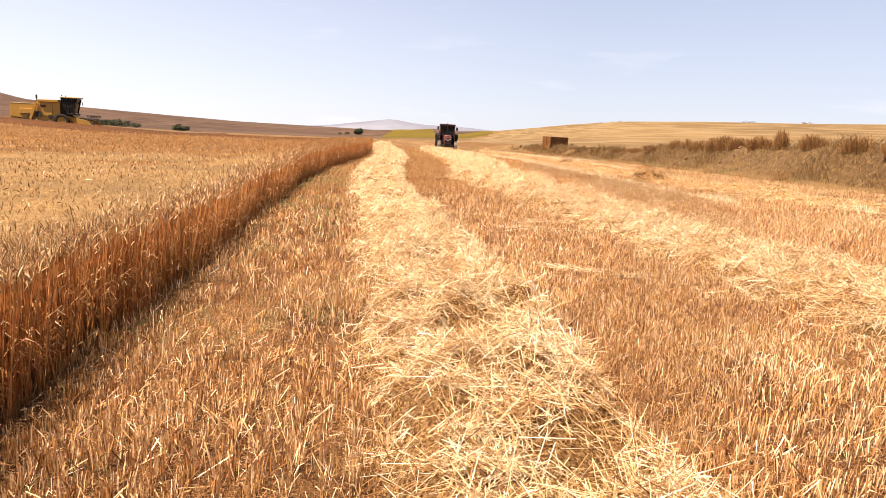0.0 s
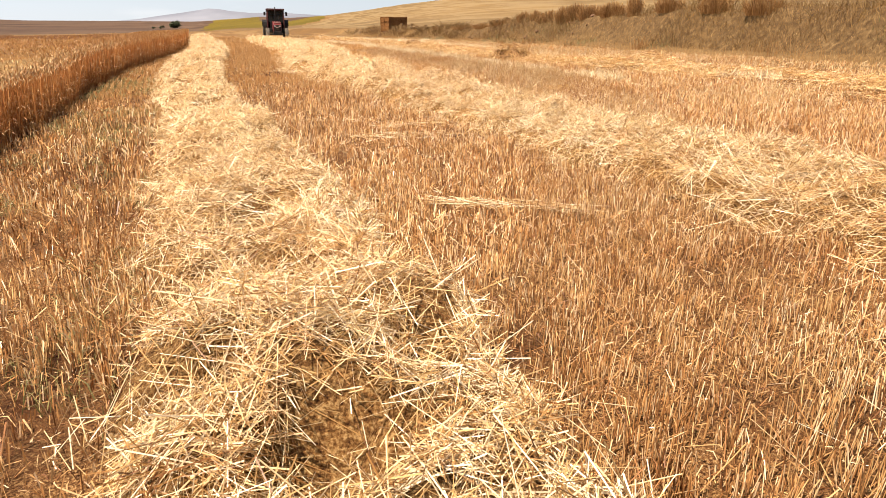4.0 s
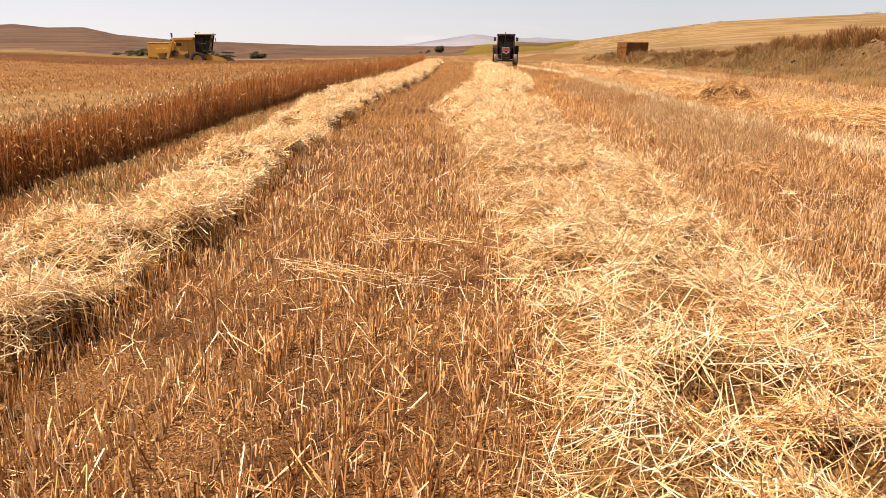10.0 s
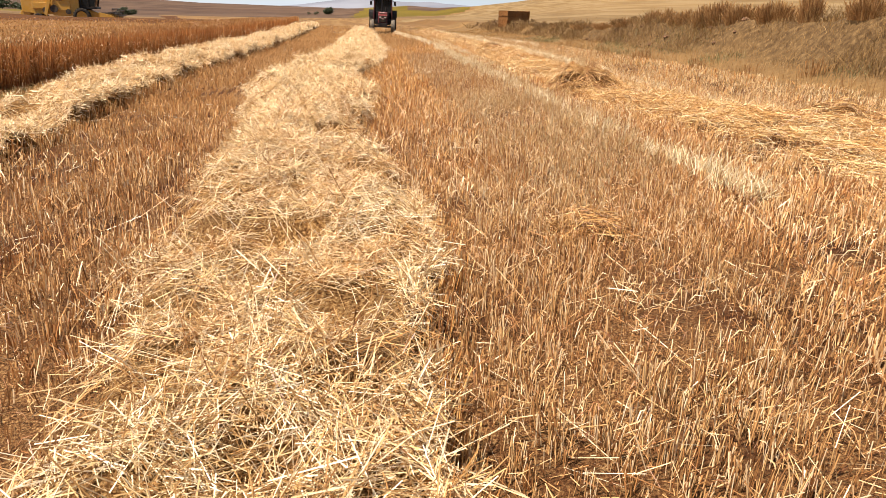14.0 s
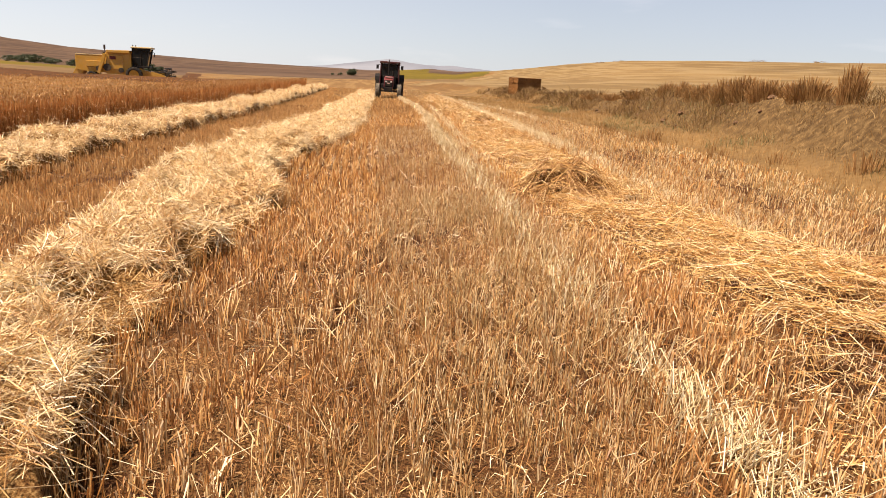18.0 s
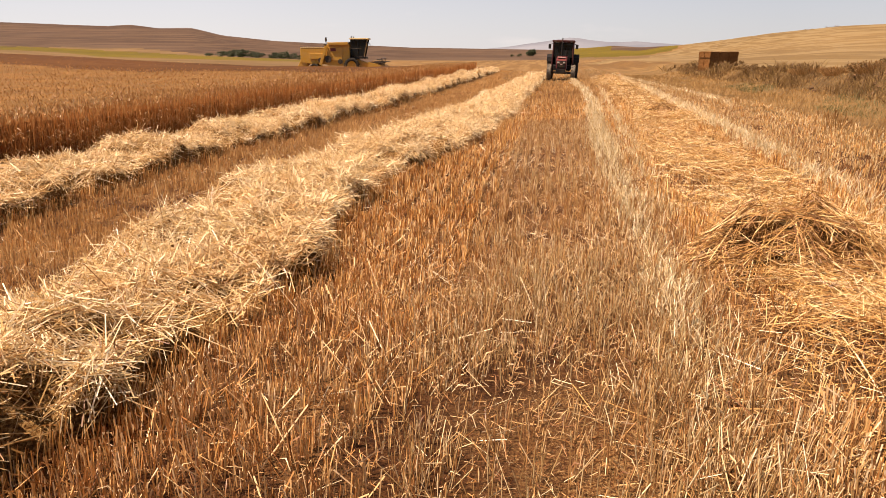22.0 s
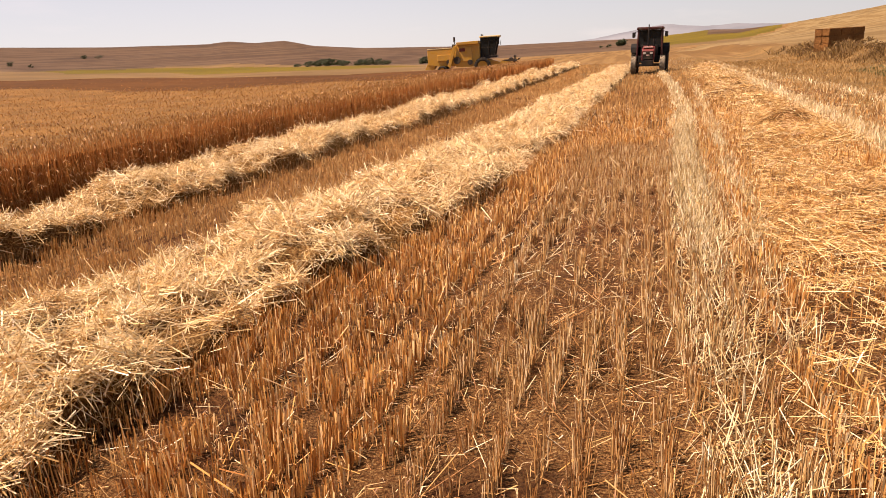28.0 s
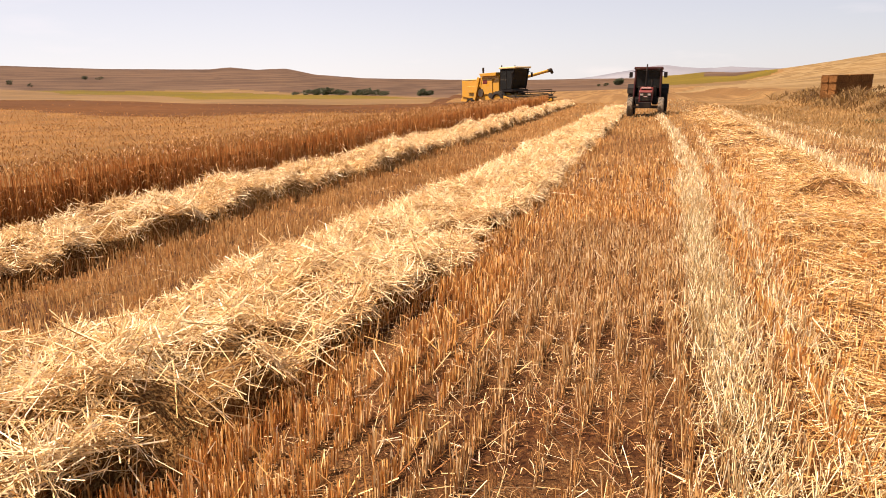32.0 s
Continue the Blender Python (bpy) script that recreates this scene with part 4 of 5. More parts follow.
    # dry leaves on the stalks of the cut edge
    leaf = np.nonzero(stem & (d < 26))[0]
    at = 0.15 + 0.6 * rng.random(len(leaf))
    a = rng.random(len(leaf)) * 6.28
    l0 = foot[leaf] + (neck[leaf] - foot[leaf]) * at[:, None]
    l1 = l0 + np.stack([0.07 * np.cos(a), 0.07 * np.sin(a), 0.05 + 0 * a], -1)
    l2 = l1 + np.stack([0.06 * np.cos(a), 0.06 * np.sin(a), -0.07 + 0.05 * rng.random(len(leaf))], -1)
    lw = wide[leaf] * 1.6
    stuff("wheat_leaves", [stick_arrays(np.stack([l0, l1, l2], 1), np.stack([lw, lw, lw * 0.3], -1), 2)], WHEAT_LEAF, "pale dry leaves hanging on the wheat stalks", "wheat")
    stuff("wheat_stalks", pieces, WHEAT_STALK, "reddish-brown ripe wheat stalks along the cut edge", "wheat")
    # ears nod a little; each is a spindle with a few awns
    nod_a, nod = rng.random(n) * 6.28, np.abs(rng.normal(0.35, 0.35, n))
    ear_way = np.stack([np.sin(nod) * np.cos(nod_a), np.sin(nod) * np.sin(nod_a), np.cos(nod)], -1)
    ear = (0.075 + 0.03 * rng.random(n))[:, None]
    p = [neck + ear_way * ear * f - np.array([0, 0, 0.02]) * f * f for f in (0.0, 0.35, 0.8, 1.05)]
    big = np.where(face, wide * 2.1, wide * 2.6)
    close = d < 4.5
    far = (y + 6 * rng.normal(0, 1, n)) > 25
    brown = [stick_arrays(np.stack([p[0], p[1], p[3]], 1)[far & ~close], np.stack([big * 0.5, big * 1.2, big * 0.2], -1)[far & ~close], 2)]
    stuff("wheat_ears", brown, WHEAT_EAR_BROWN, "dull brown ripe wheat ears crowded over the field", "wheat")
    pieces = [stick_arrays(np.stack(p, 1)[close], np.stack([big * 0.5, big, big * 0.8, big * 0.1], -1)[close], 3),
              stick_arrays(np.stack([p[0], p[1], p[3]], 1)[~close & ~far], np.stack([big * 0.5, big * 1.2, big * 0.2], -1)[~close & ~far], 2)]
    aw = np.nonzero(d < 5)[0]
    for _ in range(3):
        tip = p[2][aw] + (ear_way[aw] + rng.normal(0, 0.28, (len(aw), 3))) * (0.06 + 0.04 * rng.random((len(aw), 1)))
        pieces.append(stick_arrays(np.stack([p[1][aw], tip], 1), np.stack([0.0011 + 0 * tip[:, 0], 0.0003 + 0 * tip[:, 0]], -1), 2))
    stuff("wheat_ears", pieces, WHEAT_EAR, "ripe golden wheat ears with dry awns above the stalks", "wheat")


def build_dry_grass():
    def tuft_zone(x, y, keep, tall, material, name, label, spread=0.3):
        x, y = thin(keep, x, y)
        d = off_way(x, y)
        z = ground_height(x, y)
        n = len(x)
        h = tall * (0.45 + 0.9 * rng.random(n)) * (0.5 + value_noise(x * 0.9, y * 0.9 + 20))
        lean = rng.normal(0, spread, (n, 2))
        foot = np.stack([x, y, z - 0.02], -1)
        mid = foot + np.stack([h * lean[:, 0] * 0.35, h * lean[:, 1] * 0.35, h * 0.6], -1)
        tip = foot + np.stack([h * lean[:, 0], h * lean[:, 1], h], -1)
        w = 0.0022 * np.maximum(1, d / 5)
        stuff(name, [stick_arrays(np.stack([foot, mid, tip], 1), np.stack([w, w, w * 0.4], -1), 2)], material, label, "grass")

    x, y = scatter(12.3, 22.5, 6, 80, 70)
    side = x - berm_line(y)
    edge = step(12.5, 14.2, x + 0.8 * (value_noise(y * 0.6, 8.0) - 0.5))
    rate = np.where(side < -1.2, 1.7, np.where(side < 0.6, 1.9, 0.7)) * (0.35 + 0.8 * value_noise(x * 0.7, y * 0.5)) * edge * np.clip(18 / np.maximum(off_way(x, y), 9), 0.25, 1)
    keep = (side < 4) & (rng.random(len(x)) < rate * np.where(x < 14.5, 0.85, 1))
    tuft_zone(x, y, keep, 0.085 + 0.04 * step(13.8, 16.5, x[keep]), DRY_GRASS, "dry_grass", "low dry yellow grass along the ditch")
    # brown scrub on the bank, in patches
    x, y = scatter(14.5, 22.5, 6, 84, 230)
    side = x - berm_line(y)
    patch = value_noise(x * 0.55 + 30, y * 0.4) * 0.65 + value_noise(x * 1.6, y * 1.3 + 30) * 0.35
    low = (0.45 + 0.55 * step(-1.4, -0.5, side)) * (1 + 1.6 * (1 - step(28, 34, y)))
    keep = (side > -1.5) & (side < 0.9) & (rng.random(len(x)) < low * np.clip((patch - 0.30) * 2.6, 0.1, 0.9) * np.clip(16 / np.maximum(off_way(x, y), 8), 0.3, 1))
    tuft_zone(x, y, keep, 0.12 + 0.9 * np.clip(patch[keep] - 0.42, 0, 0.35), SCRUB, "brown_scrub", "low brown scrub and dead weeds on the ditch bank", 0.5)
    # thin reddish weeds standing in the low grass
    x, y = scatter(12.4, 14.4, 14, 36, 26)
    keep = (value_noise(x * 1.1 + 5, y * 0.8 + 70) > 0.62)
    tuft_zone(x, y, keep, 0.42, REED, "dry_weeds", "thin reddish dead weeds standing in the low grass", 0.18)
    x, y = scatter(14.0, 18.5, 8, 60, 90)
    side = x - berm_line(y)
    keep = (side < -0.3) & (side > -3.0) & ((value_noise(x * 0.5 + 60, y * 0.35) > 0.72) | (np.hypot(x - 17.3, (y - 32.8) / 1.5) < 0.7 + 0.5 * rng.random(len(x))))
    tuft_zone(x, y, keep, 0.14, GREEN_GRASS, "green_weeds", "patches of green weeds in the ditch bottom", 0.45)


def build_low_weeds():
    """Sparse green shoots in the stubble along the standing wheat."""
    x, y = scatter(-2.0, 0.1, 3, 30, 330)
    keep = (x > wheat_edge(y) + 0.1) & (value_noise(x * 1.3 + 70, y * 0.8) * 0.6 + value_noise(x * 4.0, y * 3.0 + 44) * 0.4 > 0.56) & ~in_row(x, y, 1.0)
    x, y = thin(keep, x, y)
    n = len(x)
    a, tall = rng.random(n) * 6.28, 0.05 + 0.07 * rng.random(n)
    foot = np.stack([x, y, ground_height(x, y)], -1)
    mid = foot + np.stack([0.25 * tall * np.cos(a), 0.25 * tall * np.sin(a), 0.7 * tall], -1)
    tip = mid + np.stack([0.5 * tall * np.cos(a), 0.5 * tall * np.sin(a), 0.2 * tall], -1)
    w = (0.0016 + 0.0014 * rng.random(n)) * np.maximum(1, off_way(x, y) / 5)
    stuff("green_weeds", [stick_arrays(np.stack([foot, mid, tip], 1), np.stack([w, w, w * 0.3], -1), 2)], SHOOTS, "sparse green shoots in the stubble beside the wheat", "weeds")


def build_reed(x, y, tall, count, wide, label="clump of tall dry brown reeds on the ditch bank"):
    n = count
    a, r = rng.random(n) * 6.28, wide * np.sqrt(rng.random(n))
    fx, fy = r * np.cos(a), r * np.sin(a)
    base = float(ground_height(x, y)) - 0.12
    h = tall * (0.35 + 0.65 * rng.random(n) ** 0.8) * (1 - 0.35 * (r / wide) ** 2)
    lean = np.stack([fx, fy], -1) * 0.3 + rng.normal(0, 0.07, (n, 2)) * h[:, None]
    foot = np.stack([fx, fy, 0 * fx], -1)
    mid, tip = foot.copy(), foot.copy()
    mid[:, :2] += lean * 0.4
    mid[:, 2] = h * 0.6
    tip[:, :2] += lean
    tip[:, 2] = h
    w = 0.0035 + 0.0035 * rng.random(n)
    verts, quads = stick_arrays(np.stack([foot, mid, tip], 1), np.stack([w, w, w * 0.5], -1), 2)
    plume = np.stack([mid + (tip - mid) * 0.5, tip, tip + (tip - mid) * 0.3], 1)[: n // 3]
    v2, q2 = stick_arrays(plume, np.tile([0.004, 0.011, 0.003], (len(plume), 1)), 2)
    ob = new("reed_clump", mesh_of("reed_clump", *joined([(verts, quads), (v2, q2)])))
    ob.data.materials.append(REED)
    ob.location = (x, y, base)
    tagged(ob, label, "reeds", kind="stuff")


def build_heap(x, y, wide, tall, count, label, flatten=1.0):
    """A small raked heap: bundles of straw thatched over one another, gaps baring a bed painted dark as shade."""
    gx, gy = float(x), float(y)
    g0 = float(ground_height(x, y))

    def shape(px, py):
        r = np.hypot(px / wide, py / (wide * flatten))
        ridge = 0.55 + 0.45 * np.exp(-((py - 0.28 * wide * flatten + 0.3 * np.abs(px + 0.2 * wide)) / (0.34 * wide * flatten)) ** 2)
        return tall * np.clip(1 - r ** 1.8, 0, 1) * ridge * (0.55 + 0.9 * value_noise(px * 6 + gx * 3, py * 6 + gy)) + ground_height(gx + px, gy + py) - g0

    many = 80
    ba, br = rng.random(many) * 6.28, np.sqrt(rng.random(many))
    bx, by = wide * br * np.cos(ba), wide * flatten * br * np.sin(ba)
    yaw = np.where(rng.random(many) < 0.6, np.sign(bx + 0.2 * wide) * -0.45 + rng.normal(0, 0.35, many), rng.random(many) * 6.28)
    lift = 0.05 * rng.random(many) ** 2
    holes = ((-0.42, -0.30, 0.30, 0.17), (0.22, -0.36, 0.26, 0.15), (-0.2, 0.12, 0.36, 0.12), (0.62, 0.02, 0.18, 0.14))

    def gap(px, py):
        f = np.zeros(np.shape(px))
        for hx, hy, rx, ry in holes:
            f = np.maximum(f, 1 - step(0.55, 1.1, np.hypot((px / wide - hx) / rx, (py / (wide * flatten) - hy) / ry)))
        return f

    bunch = rng.integers(0, many, count)
    b = yaw[bunch] + rng.normal(0, 0.7, count)
    px, py = bx[bunch] + rng.normal(0, 0.085, count), by[bunch] + rng.normal(0, 0.045, count)
    keep = rng.random(count) > 0.93 * gap(px, py)
    bunch, b, px, py = thin(keep, bunch, b, px, py)
    count = len(px)
    size = (0.06 + 0.24 * rng.random(count) ** 1.7)[:, None] / 2
    cx, cy = np.cos(b) * size[:, 0], np.sin(b) * size[:, 0]
    ends = []
    for f in (-1, 1):
        ends.append(np.stack([px + f * cx, py + f * cy, 0.75 * shape(px + f * cx, py + f * cy) + 0.25 * shape(px, py) + lift[bunch] + 0.01 + 0.05 * rng.random(count) + rng.normal(0, 0.012, count)], -1))
    w = 0.0013 + 0.0014 * rng.random(count)
    v, q = stick_arrays(np.stack(ends, 1), np.stack([w, w], -1), 2)
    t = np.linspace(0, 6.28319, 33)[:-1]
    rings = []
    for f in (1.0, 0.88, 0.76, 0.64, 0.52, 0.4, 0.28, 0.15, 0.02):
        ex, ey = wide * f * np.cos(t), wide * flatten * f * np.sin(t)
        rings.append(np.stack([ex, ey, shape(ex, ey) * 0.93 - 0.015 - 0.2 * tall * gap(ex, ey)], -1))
    cv = np.concatenate(rings)
    i, j = np.meshgrid(np.arange(8), np.arange(32), indexing="ij")
    cq = np.stack([i * 32 + j, i * 32 + (j + 1) % 32, (i + 1) * 32 + (j + 1) % 32, (i + 1) * 32 + j], -1).reshape(-1, 4)
    ob = new("straw_heap", None)
    ob.location = (x, y, g0)
    core = new("shaded_heap_bed", mesh_of("shaded_heap_bed", cv, cq, smooth=True))
    core.data.materials.append(HEAP_BED_SHADED)
    loose = new("loose_straw", mesh_of("loose_straw", v, q))
    loose.data.materials.append(HEAP_STRAW)
    core.parent = loose.parent = ob
    tagged(ob, label, "straw heap")


build_wheat()
for w, span, many, tint, name, label in ((1, (-2.0, 88.0), 146000, STRAW, "straw_windrow", "long heaped windrow of loose pale straw beside the wheat"),
                                         (2, (3.0, 74.0), 166000, STRAW, "straw_windrow", "thick windrow of loose golden straw across the stubble"),
                                         (3, (6.0, 70.0), 76000, STRAW_OLD, "scattered_straw", "flat scattered swath of orange straw on the stubble")):
    windrow_core(w, *span) if w != 3 else None
    windrow_straw(w, *span, many, tint, name, label)
build_stubble()
build_pressed(bright_strip, 0.165, 14.0, 64.0, 2400, "pressed_stubble", "pale bleached stubble pressed flat along a wheel track")
build_pressed(lambda y: 8.8 + 0.06 * (y - 25), 0.1, 22.0, 48.0, 850, "pressed_stubble", "thin line of pale flattened stubble beside the swath")
build_pressed(lambda y: 10.98 + 0.055 * (y - 30), 0.19, 12.0, 66.0, 1500, "pressed_stubble", "broad pale strip of flattened stubble near the ditch")
build_pressed(lambda y: np.interp(y, [34, 37.3, 42.3, 54, 70], [12.4, 12.74, 13.05, 13.1, 13.4]), 0.09, 35.0, 66.0, 450, "pressed_stubble", "faint pale wheel track in the low grass")


def build_trail(xs, ys, n, stray):
    """A thin trail of long straw dropped across the stubble."""
    s = rng.random(n)
    x = np.interp(s, [0, 0.5, 1], xs) + rng.normal(0, stray, n)
    y = np.interp(s, [0, 0.5, 1], ys) + rng.normal(0, stray, n)
    a = np.arctan2(ys[2] - ys[0], xs[2] - xs[0]) + rng.normal(0, 5 * stray, n)
    size = 0.15 + 0.25 * rng.random(n)
    way = np.stack([np.cos(a), np.sin(a), rng.normal(0, 0.1, n)], -1) * size[:, None] / 2
    mid = np.stack([x, y, ground_height(x, y) + 0.09 + 0.05 * rng.random(n)], -1)
    w = 0.0014 + 0.001 * rng.random(n)
    stuff("straw_trail", [stick_arrays(np.stack([mid - way, mid + way], 1), np.stack([w, w], -1), 3)], STRAW, "thin trail of long pale straw dropped on the stubble", "straw")


for xs, ys, many, stray in (((2.22, 2.62, 3.1), (7.95, 7.47, 6.97), 130, 0.032), ((2.3, 2.9, 3.5), (11.35, 11.0, 10.7), 62, 0.05), ((2.1, 2.68, 3.4), (13.26, 13.0, 11.8), 36, 0.06), ((2.75, 3.2, 3.75), (11.94, 11.85, 11.6), 30, 0.06)):
    build_trail(xs, ys, many, stray)
build_dry_grass()
build_low_weeds()
for rx, ry, tall, count, wide in ((20.3, 51.1, 0.42, 260, 0.9), (19.9, 46.6, 0.42, 260, 0.8), (19.4, 42.5, 0.48, 260, 0.8), (19.0, 39.2, 0.72, 240, 0.36), (18.8, 37.5, 0.7, 180, 0.26), (18.7, 36.2, 0.62, 220, 0.4), (18.5, 35.2, 0.66, 240, 0.4),
                                  (18.4, 33.5, 0.86, 420, 0.48), (18.4, 32.6, 0.9, 420, 0.48), (18.3, 31.2, 0.72, 380, 0.5), (18.1, 29.1, 0.72, 420, 0.5), (17.9, 27.3, 0.98, 200, 0.26), (17.5, 24.6, 0.6, 260, 0.45), (17.3, 22.0, 0.6, 260, 0.45), (17.0, 19.6, 0.6, 240, 0.5), (20.8, 56, 0.5, 240, 1.0)):
    build_reed(rx, ry, tall, 4 * count, wide)
for rx, ry, tall, count, wide in ((13.7, 31.1, 0.36, 70, 0.22), (13.3, 27.5, 0.5, 80, 0.24), (14.8, 30.9, 0.42, 90, 0.3), (15.3, 25.6, 0.38, 80, 0.3), (15.6, 23.6, 0.55, 110, 0.3), (12.9, 29.4, 0.5, 60, 0.18), (14.3, 33.6, 0.4, 80, 0.25), (13.2, 24.4, 0.4, 70, 0.2)):
    build_reed(rx, ry, tall, count, wide, "tuft of reddish dead weeds standing in low grass")
def build_clods():
    """Broken reddish earth on the face of the bank."""
    shapes = []
    for k in range(5):
        bm = bmesh.new()
        bmesh.ops.create_icosphere(bm, subdivisions=2, radius=0.5)
        for v in bm.verts:
            v.co *= 0.62 + 0.5 * random.random()
        me = bpy.data.meshes.new("earth_clod")
        bm.to_mesh(me)
        bm.free()
        me.materials.append(CLOD)
        shapes.append(me)
    for k in range(44):
        y = 30 + 22 * random.random()
        x = float(berm_line(y)) + random.uniform(-1.3, 0.5)
        s = random.uniform(0.1, 0.26)
        ob = new("earth_clod", shapes[k % 5])
        ob.matrix_basis = pose(x, y, float(ground_height(x, y)) + 0.12 * s, 0, 0, random.uniform(0, 360)) @ Matrix.Diagonal((s, s, s * 0.7, 1))
        tagged(ob, "dry reddish clod of earth on the ditch bank", "clod", group="clods on the bank")


random.seed(5)
build_clods()
build_heap(9.27, 21.0, 0.78, 0.5, 5200, "dark heap of raked orange straw lying on the swath", 0.62)
build_heap(6.75, 13.75, 0.3, 0.12, 420, "small clump of tangled brown straw on the stubble")
build_heap(10.5, 33.7, 0.6, 0.26, 1500, "low heap of brown straw lying on the swath")
build_heap(10.1, 27.6, 0.55, 0.16, 1200, "low tangle of brown straw on the swath")
build_heap(9.9, 24.4, 0.5, 0.15, 1200, "low tangle of orange straw on the swath")
build_heap(11.1, 17.0, 0.6, 0.2, 1300, "low tangle of orange straw near the ditch")


# ---- parts ----
def part(name, bm, material, parent, label=""):
    me = bpy.data.meshes.new(name)
    bm.normal_update()
    bm.to_mesh(me)
    bm.free()
    ob = new(name, me)
    me.materials.append(material)
    ob.parent = parent
    if label:
        ob["label"] = label
    return ob


def add_box(bm, x0, x1, y0, y1, z0, z1, bevel=0.02, taper=1.0):
    vs = [bm.verts.new((x if k == 0 else (x0 + x1) / 2 + (x - (x0 + x1) / 2) * taper, y if k == 0 else (y0 + y1) / 2 + (y - (y0 + y1) / 2) * taper, z)) for k, z in enumerate((z0, z1)) for y in (y0, y1) for x in (x0, x1)]
    fs = [bm.faces.new([vs[i] for i in f]) for f in ((0, 2, 3, 1), (4, 5, 7, 6), (0, 1, 5, 4), (2, 6, 7, 3), (0, 4, 6, 2), (1, 3, 7, 5))]
    if bevel:
        bmesh.ops.bevel(bm, geom=list({e for f in fs for e in f.edges}), offset=bevel, segments=2, affect="EDGES", profile=0.6)
    return bm


def box(x0, x1, y0, y1, z0, z1, bevel=0.02, taper=1.0):
    return add_box(bmesh.new(), x0, x1, y0, y1, z0, z1, bevel, taper)


def add_tube(bm, a, b, r, r2=None, sides=14):
    a, b = Vector(a), Vector(b)
    turn = (b - a).to_track_quat("Z", "Y").to_matrix().to_4x4()
    bmesh.ops.create_cone(bm, cap_ends=True, segments=sides, radius1=r, radius2=r if r2 is None else r2, depth=(b - a).length, matrix=Matrix.Translation((a + b) / 2) @ turn)
    return bm


def tube(a, b, r, r2=None, sides=14):
    return add_tube(bmesh.new(), a, b, r, r2, sides)


def profile(points, x0, x1, bevel=0.03):
    """A side outline of (y, z), closed between x0 and x1."""
    bm = bmesh.new()
    one, two = [bm.verts.new((x0, y, z)) for y, z in points], [bm.verts.new((x1, y, z)) for y, z in points]
    bm.faces.new(one[::-1])
    bm.faces.new(two)
    n = len(points)
    for i in range(n):
        bm.faces.new((one[i], one[(i + 1) % n], two[(i + 1) % n], two[i]))
    bmesh.ops.recalc_face_normals(bm, faces=bm.faces)
    if bevel:
        bmesh.ops.bevel(bm, geom=list(bm.edges), offset=bevel, segments=2, affect="EDGES", profile=0.6)
    return bm


def turned(section, sides=40):
    """A ring about the x axis from (x, radius) points, closed."""
    bm = bmesh.new()
    rings = [[bm.verts.new((x, r * math.cos(6.28319 * k / sides), r * math.sin(6.28319 * k / sides))) for x, r in section] for k in range(sides)]
    m = len(section)
    for k in range(sides):
        for i in range(m):
            bm.faces.new((rings[k][i], rings[k][(i + 1) % m], rings[(k + 1) % sides][(i + 1) % m], rings[(k + 1) % sides][i]))
    bmesh.ops.recalc_face_normals(bm, faces=bm.faces)
    return bm


def wheel(parent, x, y, z, r, wide, rim_material, name, lugs=18, rubber=None):
    """A lugged tractor tyre with a dished rim; it turns about its axle."""
    w = wide / 2
    bm = turned([(-w * 0.8, r * 0.60), (-w, r * 0.72), (-w * 0.95, r * 0.9), (-w * 0.7, r * 0.955), (w * 0.7, r * 0.955), (w * 0.95, r * 0.9), (w, r * 0.72), (w * 0.8, r * 0.60)])
    for k in range(lugs):
        for s in (-1, 1):
            a = 6.28319 * (k + (0.5 if s > 0 else 0)) / lugs
            m = Matrix.Rotation(a, 4, "X") @ Matrix.Translation((s * w * 0.48, 0, r * 0.965)) @ Matrix.Rotation(s * 0.6, 4, "Z")
            bmesh.ops.create_cube(bm, size=1, matrix=m @ Matrix.Diagonal((w * 0.95, r * 0.075, r * 0.075, 1)))
    tyre = part(name, bm, rubber or RUBBER, parent, "dusty black lugged tyre")
    tyre.location = (x, y, z)
    side = 1 if x > 0 else -1
    bm = turned([(-w * 0.5, r * 0.2), (-w * 0.72, r * 0.62), (-w * 0.6, r * 0.615), (w * 0.6, r * 0.615), (w * 0.72, r * 0.62), (w * 0.5, r * 0.2)], 28)
    part("rim", bm, rim_material, tyre)
    bm = tube((-w * 0.7, 0, 0), (w * 0.7, 0, 0), r * 0.22)
    for k in range(6):
        a = 6.28319 * k / 6
        add_tube(bm, (side * w * 0.45, r * 0.3 * math.cos(a), r * 0.3 * math.sin(a)), (side * w * 0.6, r * 0.3 * math.cos(a), r * 0.3 * math.sin(a)), r * 0.03, sides=6)
    part("hub", bm, rim_material, tyre)
    return tyre


RED = paint("red_paint", (0.10, 0.006, 0.008), 0.45, amount=0.1, shine=0.3)
# Pale pink: sunlight on the nose put into colour; the badge uses it too.
PINK = paint("sunlit_red_and_badge", (0.5, 0.33, 0.3), 0.35, amount=0.2)
MAROON = paint("maroon_paint", (0.035, 0.004, 0.005), 0.5, amount=0.08, shine=0.25)
BLACK = paint("black_paint", (0.008, 0.007, 0.007), 0.6, amount=0.05, shine=0.15)
YELLOW = paint("yellow_paint", (0.43, 0.215, 0.016), 0.45, amount=0.35)
YELLOW_PALE = paint("cream_paint", (0.55, 0.42, 0.2), 0.45, amount=0.3)
RUBBER = paint("rubber", (0.012, 0.011, 0.01), 0.85, amount=0.12, shine=0.2)
# Front tyres: dust, plus sunlight on the tread put into the grey.
RUBBER_DUSTY_LIT = paint("dusty_lit_rubber", (0.10, 0.085, 0.065), 0.9, amount=0.6, dirt=(0.3, 0.23, 0.15), shine=0.2)
